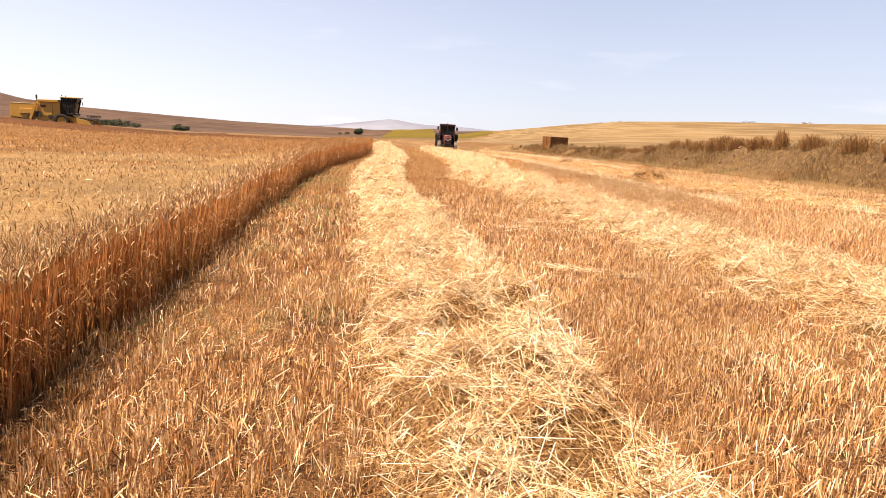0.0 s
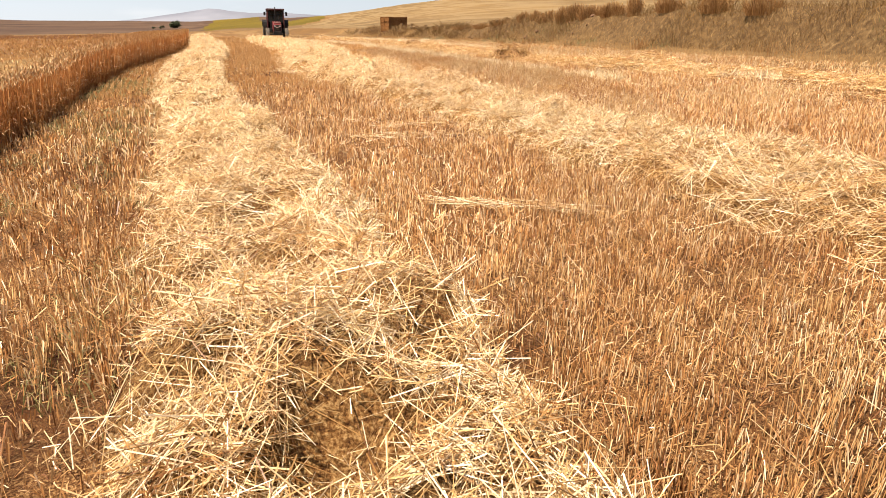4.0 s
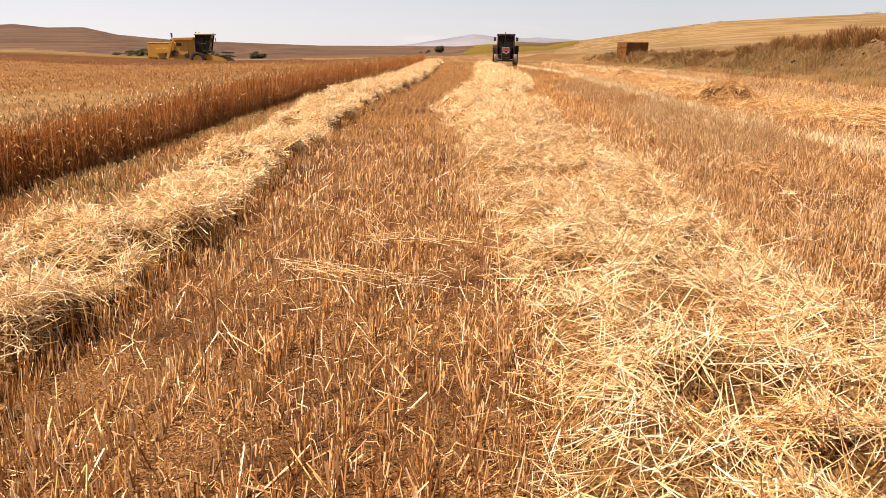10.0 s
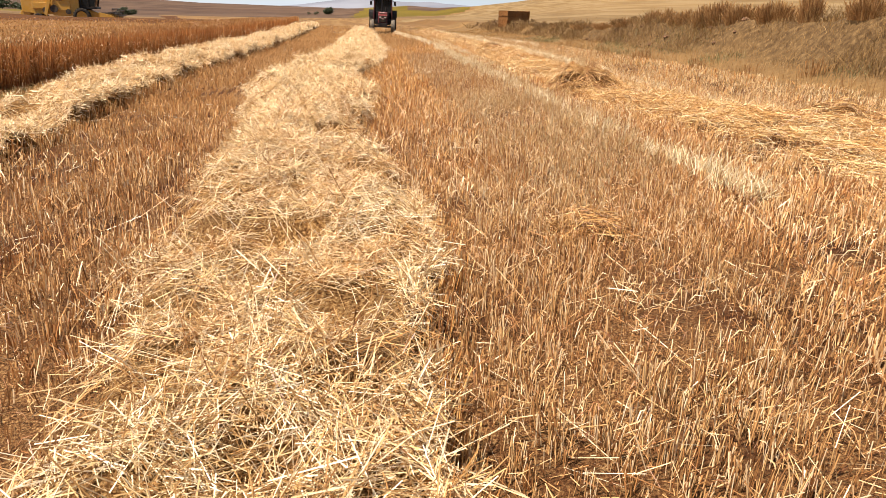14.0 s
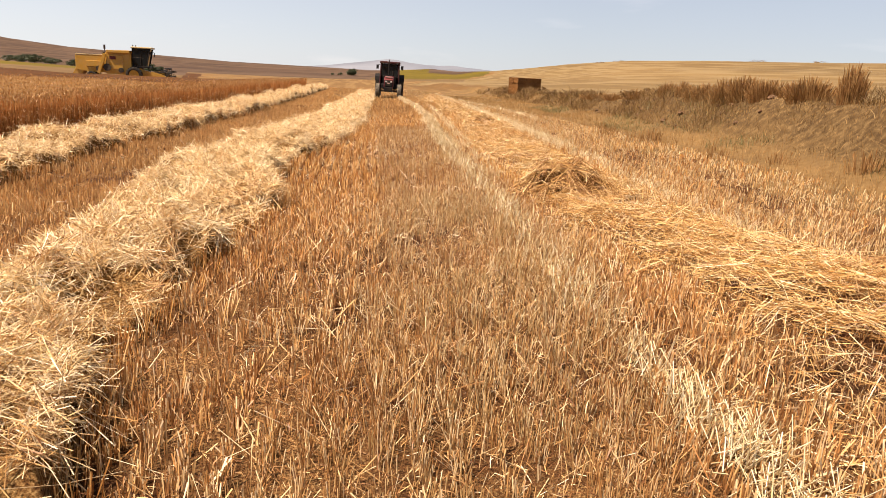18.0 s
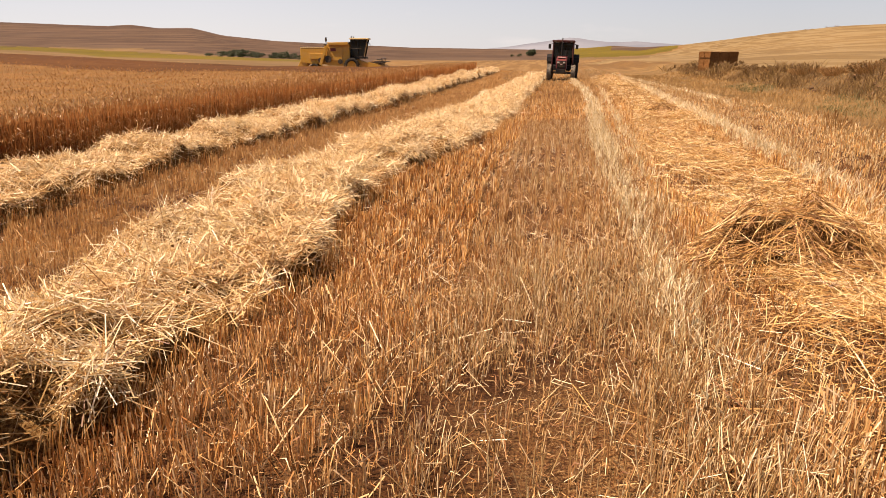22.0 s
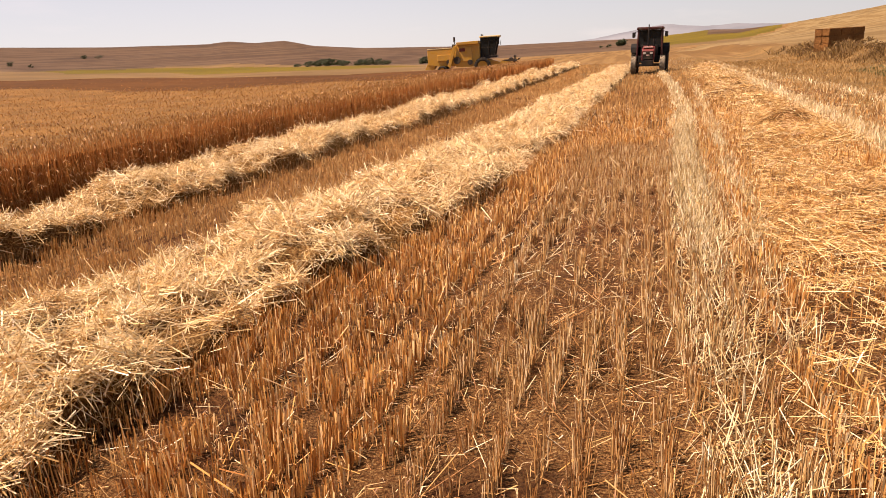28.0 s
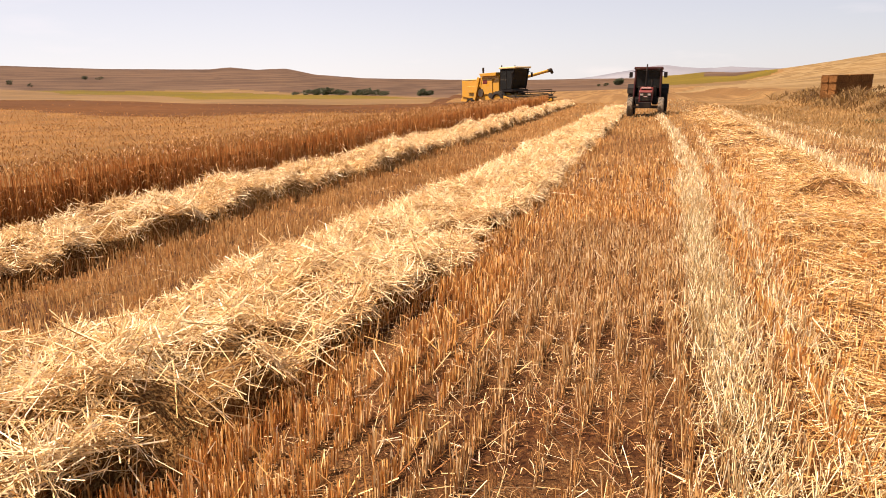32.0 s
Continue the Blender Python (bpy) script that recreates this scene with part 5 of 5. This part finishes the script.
WHITE = paint("white_paint", (0.78, 0.76, 0.72), 0.4, amount=0.15)
STEEL = paint("worn_steel", (0.3, 0.28, 0.25), 0.45, 0.6, amount=0.5)
DARK_STEEL = paint("dark_steel", (0.03, 0.024, 0.02), 0.65, 0.1, amount=0.2, shine=0.2)
LENS = paint("lamp_glass", (0.34, 0.31, 0.28), 0.15, amount=0.3)
BALE = land_material("bale_straw", [(0.3, (0.10, 0.04, 0.012)), (0.55, (0.19, 0.085, 0.027)), (0.75, (0.27, 0.14, 0.05))], 12.0, 0.8, bump=1.0)
GLASS, _gt, _gb = nodes_of("cab_glass")
_gb.inputs["Base Color"].default_value = (0.02, 0.022, 0.022, 1)
_gb.inputs["Roughness"].default_value, _gb.inputs["Transmission Weight"].default_value, _gb.inputs["IOR"].default_value = 0.05, 0.35, 1.2


# ---- the tractor: forward is +y in its own space ----
def build_tractor():
    t = tagged(new("tractor"), "dark red tractor with a black cab driving over the windrow", "tractor")
    hood = [(0.45, 0.95), (0.45, 1.58), (1.3, 1.54), (1.95, 1.44), (2.12, 1.32), (2.15, 0.78), (1.9, 0.72)]
    part("hood", profile(hood, -0.34, 0.34, 0.05), RED, t, "dark red engine hood")
    # top of the nose painted pale for the sun on it
    part("hood_top", box(-0.26, 0.26, 1.35, 2.02, 1.475, 1.535, 0.02), PINK, t, "nose panel, sunlight put into its pale colour")
    grille = part("grille", box(-0.29, 0.29, 2.14, 2.19, 0.82, 1.28, 0.015), BLACK, t)
    for k in range(7):
        part("slat", box(-0.26, 0.26, 2.185, 2.20, 0.88 + k * 0.05, 0.90 + k * 0.05, 0), DARK_STEEL, grille)
    for s in (-1, 1):
        part("headlight", box(s * 0.19 - 0.075, s * 0.19 + 0.075, 2.185, 2.215, 1.13, 1.23, 0.01), LENS, t)
    part("badge", box(-0.09, 0.09, 2.185, 2.21, 1.05, 1.10, 0.005), PINK, t)
    part("chassis", box(-0.22, 0.22, -1.0, 2.05, 0.5, 0.95, 0.03), DARK_STEEL, t)
    part("front_weight", box(-0.32, 0.32, 2.12, 2.42, 0.48, 0.78, 0.03), BLACK, t)
    part("front_axle", box(-0.72, 0.72, 1.42, 1.60, 0.44, 0.6, 0.02), DARK_STEEL, t)
    part("rear_axle", tube((-0.8, -0.75, 0.82), (0.8, -0.75, 0.82), 0.13), DARK_STEEL, t)
    part("platform", box(-0.72, 0.72, -0.75, 0.45, 0.92, 1.02, 0.02), BLACK, t)
    part("cab_rear", box(-0.70, 0.70, -0.95, -0.89, 1.0, 1.65, 0.01), BLACK, t)
    for x in (-0.70, 0.70):
        for y0, y1 in ((0.42, 0.36), (-0.28, -0.3), (-0.92, -0.86)):
            part("pillar", tube((x, y0, 1.0), (x * 0.94, y1, 2.5), 0.055, sides=8), MAROON, t)
    part("door_panel", box(-0.735, -0.70, -0.3, 0.42, 1.0, 1.45, 0.01), RED, t)
    part("door_panel", box(0.70, 0.735, -0.3, 0.42, 1.0, 1.45, 0.01), RED, t)
    part("dash", box(-0.5, 0.5, 0.2, 0.4, 1.0, 1.62, 0.04), BLACK, t)
    part("seat", profile([(-0.75, 1.02), (-0.75, 2.0), (-0.62, 2.0), (-0.55, 1.45), (-0.15, 1.42), (-0.15, 1.02)], -0.27, 0.27, 0.04), BLACK, t, "black driver seat, empty in the dark cab")
    bm = bmesh.new()
    bmesh.ops.create_cone(bm, cap_ends=True, segments=20, radius1=0.2, radius2=0.2, depth=0.03, matrix=Matrix.Translation((0, 0.05, 1.68)) @ Matrix.Rotation(-0.6, 4, "X"))
    part("steering_wheel", bm, BLACK, t)
    part("windscreen", box(-0.64, 0.64, 0.375, 0.385, 1.5, 2.46, 0), GLASS, t)
    part("side_window", box(-0.69, -0.68, -0.84, 0.36, 1.46, 2.46, 0), GLASS, t)
    part("side_window", box(0.68, 0.69, -0.84, 0.36, 1.46, 2.46, 0), GLASS, t)
    part("rear_window", box(-0.64, 0.64, -0.90, -0.89, 1.66, 2.46, 0), GLASS, t)
    part("roof", box(-0.76, 0.76, -1.02, 0.52, 2.48, 2.64, 0.06), MAROON, t, "dark maroon cab roof")
    for s in (-1, 1):
        part("work_light", box(s * 0.55 - 0.09, s * 0.55 + 0.09, 0.52, 0.56, 2.50, 2.58, 0.01), DARK_STEEL, t)
        arm = part("mirror", box(s * 0.92 - 0.09, s * 0.92 + 0.09, 0.40, 0.44, 2.06, 2.36, 0.015), BLACK, t)
        part("mirror_arm", tube((s * 0.70, 0.40, 2.4), (s * 0.92, 0.42, 2.34), 0.015, sides=6), BLACK, arm)
        fender = [(-1.5, 1.15), (-1.35, 1.55), (-1.0, 1.72), (-0.4, 1.72), (-0.05, 1.5), (0.02, 1.2), (-0.1, 1.2), (-0.2, 1.42), (-0.5, 1.6), (-0.95, 1.6), (-1.22, 1.45), (-1.35, 1.15)]
        part("fender", profile(fender, s * 0.70 if s > 0 else -1.10, 1.10 if s > 0 else -0.70, 0), BLACK, t)
        part("step", box(s * 0.78 - 0.12, s * 0.78 + 0.12, 0.02, 0.3, 0.5, 0.54, 0.01), DARK_STEEL, t)
        part("fuel_tank", box(s * 0.45 - 0.14, s * 0.45 + 0.14, 0.4, 0.95, 0.62, 0.98, 0.05), BLACK, t)
    pipe = part("exhaust", tube((0.06, 0.85, 1.5), (0.06, 0.85, 2.42), 0.05), BLACK, t)
    part("exhaust_tip", tube((0.06, 0.85, 2.41), (0.06, 0.80, 2.76), 0.034), DARK_STEEL, pipe)
    part("air_filter", tube((-0.25, 0.8, 1.5), (-0.25, 0.8, 1.95), 0.07), BLACK, t)
    turning = [(wheel(t, s * 0.86, -0.75, 0.82, 0.82, 0.42, RED, "rear_wheel", 20), 0.82) for s in (-1, 1)]
    turning += [(wheel(t, s * 0.80, 1.51, 0.52, 0.52, 0.30, WHITE, "front_wheel", 16, RUBBER_DUSTY_LIT), 0.52) for s in (-1, 1)]
    part("drawbar", box(-0.05, 0.05, -1.7, -0.9, 0.42, 0.5, 0.01), DARK_STEEL, t)
    return t, turning


# ---- the combine harvester: forward is +y, the back of its hood at y = 0 ----
def build_combine():
    c = tagged(new("combine_harvester"), "yellow combine harvester with a dark glass cab cutting wheat", "combine")
    part("straw_hood", profile([(0.0, 1.15), (0.0, 2.62), (2.9, 2.68), (2.9, 0.95), (1.2, 1.0)], -0.85, 0.85, 0.05), YELLOW, c, "faded yellow straw hood")
    part("hood_lid", box(-0.87, 0.87, 0.02, 2.85, 2.66, 2.73, 0.02), YELLOW_PALE, c)
    part("body", profile([(2.85, 0.85), (2.85, 3.0), (5.3, 3.05), (5.3, 1.25), (4.7, 0.8)], -0.98, 0.98, 0.05), YELLOW, c, "yellow threshing body")
    part("grain_tank", profile([(3.1, 2.95), (2.95, 3.2), (5.25, 3.25), (5.15, 2.95)], -1.25, 1.25, 0.03), YELLOW, c)
    part("side_panel", box(0.985, 1.06, 3.0, 4.5, 1.35, 2.7, 0.03), YELLOW, c)
    part("side_panel", box(-1.06, -0.985, 3.0, 4.5, 1.35, 2.7, 0.03), YELLOW, c)
    part("panel_badge", box(1.06, 1.075, 3.25, 3.85, 2.3, 2.62, 0.01), RED, c, "faded reddish panel on the side")
    part("belt_guard", box(0.86, 1.0, 1.0, 2.6, 1.5, 2.1, 0.04), YELLOW, c)
    part("pulley", tube((1.06, 3.0, 1.5), (1.16, 3.0, 1.5), 0.36, sides=24), DARK_STEEL, c)
    part("pulley", tube((1.06, 4.3, 1.25), (1.14, 4.3, 1.25), 0.25, sides=24), DARK_STEEL, c)
    part("pulley", tube((1.0, 2.2, 1.35), (1.1, 2.2, 1.35), 0.28, sides=24), DARK_STEEL, c)
    part("elevator", profile([(2.3, 0.8), (2.05, 0.95), (2.7, 2.9), (3.0, 2.8)], 1.06, 1.26, 0.02), YELLOW, c)
    part("engine_cover", box(-0.7, 0.7, 2.5, 3.15, 2.68, 3.05, 0.04), DARK_STEEL, c)
    pipe = part("exhaust", tube((0.55, 2.75, 2.6), (0.55, 2.75, 3.35), 0.05), DARK_STEEL, c)
    part("muffler", tube((0.55, 2.75, 3.3), (0.55, 2.75, 3.72), 0.10), DARK_STEEL, pipe)
    part("cab_floor", box(-0.95, 0.95, 5.35, 7.0, 1.55, 1.75, 0.03), BLACK, c)
    part("cab_back", box(-0.9, 0.9, 5.38, 5.46, 1.75, 3.5, 0.02), BLACK, c)
    for s in (-1, 1):
        part("pillar", tube((s * 0.9, 6.75, 1.75), (s * 0.9, 7.15, 3.5), 0.05, sides=8), BLACK, c)
        part("pillar", tube((s * 0.9, 6.2, 1.75), (s * 0.9, 6.2, 3.5), 0.04, sides=8), BLACK, c)
        part("side_window", profile([(5.48, 1.8), (5.48, 3.48), (7.1, 3.48), (6.72, 1.8)], s * 0.89 - 0.005, s * 0.89 + 0.005, 0), GLASS, c)
        m = part("mirror", box(s * 1.18 - 0.11, s * 1.18 + 0.11, 7.2, 7.25, 2.75, 3.15, 0.015), BLACK, c)
        part("mirror_arm", tube((s * 0.9, 7.1, 3.3), (s * 1.18, 7.22, 3.1), 0.015, sides=6), BLACK, m)
        part("beacon", tube((s * 0.8, 5.5, 3.64), (s * 0.8, 5.5, 3.84), 0.05, sides=10), DARK_STEEL, c)
    part("windscreen", profile([(6.72, 1.8), (7.1, 3.48), (7.11, 3.48), (6.73, 1.8)], -0.86, 0.86, 0), GLASS, c)
    part("roof", box(-1.0, 1.0, 5.3, 7.35, 3.5, 3.66, 0.06), YELLOW_PALE, c, "sunlit cream cab roof")
    part("seat", profile([(5.6, 1.76), (5.6, 2.75), (5.75, 2.75), (5.85, 2.2), (6.25, 2.15), (6.25, 1.76)], -0.27, 0.27, 0.04), BLACK, c)
    part("console", box(-0.2, 0.2, 6.45, 6.62, 1.75, 2.5, 0.04), BLACK, c)
    ladder = part("ladder", box(-1.32, -1.27, 5.5, 5.55, 0.6, 2.6, 0.01), DARK_STEEL, c)
    part("rail", box(-1.32, -1.27, 6.0, 6.05, 0.6, 2.6, 0.01), DARK_STEEL, ladder)
    for k in range(5):
        part("rung", box(-1.31, -1.28, 5.55, 6.0, 0.7 + 0.28 * k, 0.74 + 0.28 * k, 0), DARK_STEEL, ladder)
    part("platform", box(-1.35, -0.95, 5.4, 6.5, 1.6, 1.66, 0.01), DARK_STEEL, c)
    for s in (-1, 1):
        part("guard_rail", tube((s * 1.3, 5.3, 2.6), (s * 1.3, 6.6, 2.55), 0.02, sides=6), DARK_STEEL, c)
    auger = part("unloading_auger", tube((-1.1, 5.1, 2.5), (-4.8, 5.75, 3.3), 0.13, sides=16), YELLOW, c, "pale unloading auger swung out to the side")
    bm = tube((-4.75, 5.74, 3.29), (-5.15, 5.81, 3.40), 0.16, sides=16)
    add_tube(bm, (-5.1, 5.8, 3.42), (-5.3, 5.84, 3.08), 0.16, 0.13, 16)
    part("spout", bm, DARK_STEEL, auger)
    part("axle", box(-1.2, 1.2, 5.4, 5.75, 0.6, 0.95, 0.03), DARK_STEEL, c)
    part("rear_axle", box(-1.0, 1.0, 1.35, 1.6, 0.45, 0.65, 0.02), DARK_STEEL, c)
    part("feeder_house", profile([(5.9, 1.0), (5.7, 1.6), (7.4, 1.05), (7.5, 0.45), (7.2, 0.35)], -0.62, 0.62, 0.03), YELLOW, c)
    part("straw_chute", profile([(-0.35, 0.75), (0.05, 1.5), (0.9, 1.4), (0.5, 0.7)], -0.75, 0.75, 0.02), YELLOW, c)
    # header and reel
    h = part("header", profile([(7.45, 0.22), (7.45, 1.15), (7.6, 1.2), (7.75, 0.45), (8.7, 0.18), (8.7, 0.12)], -2.35, 2.35, 0.015), YELLOW, c, "wide yellow cutting header")
    for s in (-1, 1):
        part("divider", profile([(7.4, 0.15), (7.4, 1.25), (8.6, 0.95), (9.5, 0.15)], s * 2.38 - 0.05, s * 2.38 + 0.05, 0.01), YELLOW, h)
        part("reel_arm", box(s * 2.28 - 0.04, s * 2.28 + 0.04, 7.5, 8.75, 1.15, 1.25, 0.01), DARK_STEEL, h)
    part("cross_auger", tube((-2.25, 7.95, 0.55), (2.25, 7.95, 0.55), 0.24, sides=18), STEEL, h)
    bm = bmesh.new()
    add_tube(bm, (-2.25, 0, 0), (2.25, 0, 0), 0.06, sides=10)
    for k in range(6):
        a = 6.28319 * k / 6
        add_box(bm, -2.25, 2.25, 0.52 * math.cos(a) - 0.03, 0.52 * math.cos(a) + 0.03, 0.52 * math.sin(a) - 0.03, 0.52 * math.sin(a) + 0.03, 0)
        for x in (-2.2, -0.75, 0.75, 2.2):
            add_tube(bm, (x, 0, 0), (x, 0.52 * math.cos(a), 0.52 * math.sin(a)), 0.025, sides=6)
        for i in range(24):
            x = -2.15 + i * 4.3 / 23
            add_tube(bm, (x, 0.52 * math.cos(a), 0.52 * math.sin(a)), (x, 0.52 * math.cos(a), 0.52 * math.sin(a) - 0.2), 0.008, sides=4)
    reel = part("reel", bm, DARK_STEEL, c, "turning header reel with tines")
    reel.location = (0, 8.7, 1.12)
    turning = [(wheel(c, s * 1.25, 5.55, 0.82, 0.82, 0.58, YELLOW, "front_wheel", 18), 0.82) for s in (-1, 1)]
    turning += [(wheel(c, s * 1.05, 1.48, 0.52, 0.52, 0.34, YELLOW, "rear_wheel", 16), 0.52) for s in (-1, 1)]
    return c, turning, reel


tractor, tractor_wheels = build_tractor()
combine, combine_wheels, reel = build_combine()


# ---- bales ----
def build_bales(x, y, turn, columns, deep, layers, label):
    s = tagged(new("bale_stack"), label, "bale stack")
    bm = box(-0.51, 0.51, -0.26, 0.26, 0, 0.46, 0.03)
    bmesh.ops.subdivide_edges(bm, edges=list(bm.edges), cuts=1)
    for v in bm.verts:
        v.co += Vector((random.uniform(-0.018, 0.018), random.uniform(-0.018, 0.018), random.uniform(-0.012, 0.012)))
    first = None
    for k in range(layers):
        for i in range(columns):
            for j in range(deep):
                if first is None:
                    ob = first = part("bale", bm, BALE, s)
                else:
                    ob = new("bale", first.data)
                    ob.parent = s
                ob.matrix_basis = pose((i - (columns - 1) / 2) * 1.02 + random.uniform(-0.03, 0.03), (j - (deep - 1) / 2) * 0.52 + random.uniform(-0.02, 0.02), k * 0.455, 0, 0, random.choice((0, 180)) + random.uniform(-1.5, 1.5))
    s.matrix_basis = pose(x, y, float(ground_height(x, y)) - 0.03, 0, 0, turn)
    return s


build_bales(20.85, 71.4, 36, 3, 2, 3, "stack of brown straw bales standing behind the ditch bank")


# ---- trees and bushes ----
def r_sink(tall, wide):
    """Low scrub stands half sunk in the grass."""
    return wide > 2.2 * tall


def build_tree(name, x, y, tall, wide, label, clumps=44, leaves=46, leaf=LEAF):
    t = tagged(new(name), label, "tree" if name == "tree" else "bush", group="trees at the field edge")
    base = float(ground_height(x, y))
    bm = tube((0, 0, -0.2), (0.05 * wide, 0, tall * 0.4), 0.05 * tall, 0.03 * tall, 8)
    for k in range(5):
        a = k * 1.26 + random.random()
        add_tube(bm, (0.04 * wide, 0, tall * (0.2 + 0.04 * k)), (0.3 * wide * math.cos(a), 0.3 * wide * math.sin(a), tall * (0.5 + 0.08 * k)), 0.02 * tall, 0.006 * tall, 6)
    part("trunk", bm, BARK, t)
    c = rng.normal(0, 1, (clumps, 3))
    c /= np.linalg.norm(c, axis=1, keepdims=True)
    c *= (0.35 + 0.65 * rng.random((clumps, 1)) ** 0.5)
    c = c * [wide * 0.52, wide * 0.52, tall * 0.42] + [0, 0, tall * 0.48]
    c[:, 2] += tall * 0.1 * np.sin(c[:, 0] * 2.1 / wide * 3)
    mid = (c[:, None] + rng.normal(0, 0.11, (clumps, leaves, 3)) * [wide * 0.8, wide * 0.8, tall * 0.7]).reshape(-1, 3)
    mid[:, 2] = np.maximum(mid[:, 2], 0.08 * tall)
    way = rng.normal(0, 1, mid.shape)
    way /= np.linalg.norm(way, axis=1, keepdims=True)
    s = 0.06 * tall
    wide_leaf = 0.9
    v, q = stick_arrays(np.stack([mid - way * s, mid, mid + way * s], 1), np.tile([0.2 * s, wide_leaf * s, 0.1 * s], (len(mid), 1)), 2)
    crown = new("crown", mesh_of("crown", v, q))
    crown.data.materials.append(leaf)
    crown.parent = t
    t.location = (x, y, base - (0.9 if r_sink(tall, wide) else 0.0))


def by_bearing(b, r, x0=7.9, y0=21.0):
    return x0 + r * math.sin(radians(b)), y0 + r * math.cos(radians(b))


for b, r, tall, wide, kind in ((-26.7, 335, 2.2, 3.5, "bush"), (-25.7, 330, 3.3, 5.5, "bush"), (-24.9, 335, 4.3, 5.5, "tree"), (-24.2, 330, 5.0, 6.0, "tree"), (-23.4, 335, 3.6, 5.5, "bush"), (-22.9, 330, 3.2, 4.5, "bush"),
                               (-21.7, 335, 3.8, 5.5, "bush"), (-21.0, 330, 4.2, 5.5, "tree"), (-20.3, 335, 3.6, 5.5, "bush"), (-19.6, 330, 3.0, 5.0, "bush"), (-16.5, 325, 4.6, 4.8, "tree"), (-15.9, 328, 3.4, 4.0, "bush")):
    build_tree(kind, *by_bearing(b, r), 0.78 * tall, wide, "dense dark green %s beyond the wheat" % ("tree" if kind == "tree" else "bush"), 30, 36)
build_tree("tree", -1.7, 775, 7.2, 9.5, "single dark green tree on the far plain")
build_tree("bush", -14.0, 775, 3.4, 4.6, "small dark bush on the far plain", 14)
build_tree("bush", -22.0, 780, 2.6, 4.0, "small dark bush on the far plain", 14)

for b, r, tall, wide in ((-41.9, 900, 5.0, 9.0), (-41.0, 905, 4.0, 8.0), (-46.6, 700, 4.5, 6.0), (-45.4, 640, 3.0, 4.0)):
    build_tree("bush", *by_bearing(b, r), tall, wide, "lone dark bush on the brown hillside", 14, 30)
for b, r, tall, wide in ((19.6, 418, 2.0, 6.0), (21.2, 420, 1.6, 8.0), (31.2, 420, 1.9, 9.0), (35.5, 420, 1.8, 7.0)):
    build_tree("bush", *by_bearing(b, r, 5, 15), tall, wide, "low dark scrub on the crest of the golden hill", 14, 30, SCRUB)


for k in range(16):
    y = 41 + 36 * (k + random.random()) / 16
    build_tree("bush", float(berm_line(y)) + random.uniform(-0.5, 0.9), y, random.uniform(0.3, 0.6), random.uniform(0.6, 1.2), "low brown dry bush on the ditch bank", 12, 26, SCRUB)


# ---- what moves ----
def motions():
    # the tractor creeps towards the camera
    rows, spans = [], {k: [] for k in range(4)}
    for i in range(65):
        t = i * 0.5
        x = float(np.interp(t, [0, 13, 24, 32], [8.5, 8.76, 9.02, 8.97]))
        y = float(np.interp(t, [0, 32], [67.0, 64.5]))
        rows.append((t, pose(x, y, float(ground_height(x, y)) + 0.0, 0, -1.5, 176)))
        for k, (w, r) in enumerate(tractor_wheels):
            spans[k].append((t, pose(*w.location, -math.degrees((67.0 - y) / r))))
    walk(tractor, rows)
    for k, (w, r) in enumerate(tractor_wheels):
        walk(w, spans[k])
    # the combine crosses behind the wheat, then turns towards the camera
    rows, wheels, reels = [], {k: [] for k in range(4)}, []
    x, y, gone = -40.4, 86.3, 0.0
    for i in range(65):
        t = i * 0.5
        head = float(np.interp(t, [0, 28, 29, 30, 31, 32], [6.7, 6.7, 1, -9, -23, -37]))
        cx, cy = x + 3.5 * math.cos(radians(head)), y + 3.5 * math.sin(radians(head))
        z = float(ground_height(cx, cy))
        rows.append((t, pose(x, y, z, 0, 0, head - 90)))
        for k, (w, r) in enumerate(combine_wheels):
            wheels[k].append((t, pose(*w.location, -math.degrees(gone / r))))
        reels.append((t, pose(*reel.location, -math.degrees(gone / 0.75))))
        pace = 0.513 if t < 28 else 0.66
        x, y, gone = x + pace * math.cos(radians(head)), y + pace * math.sin(radians(head)), gone + pace
    walk(combine, rows)
    for k, (w, r) in enumerate(combine_wheels):
        walk(w, wheels[k])
    walk(reel, reels)


motions()
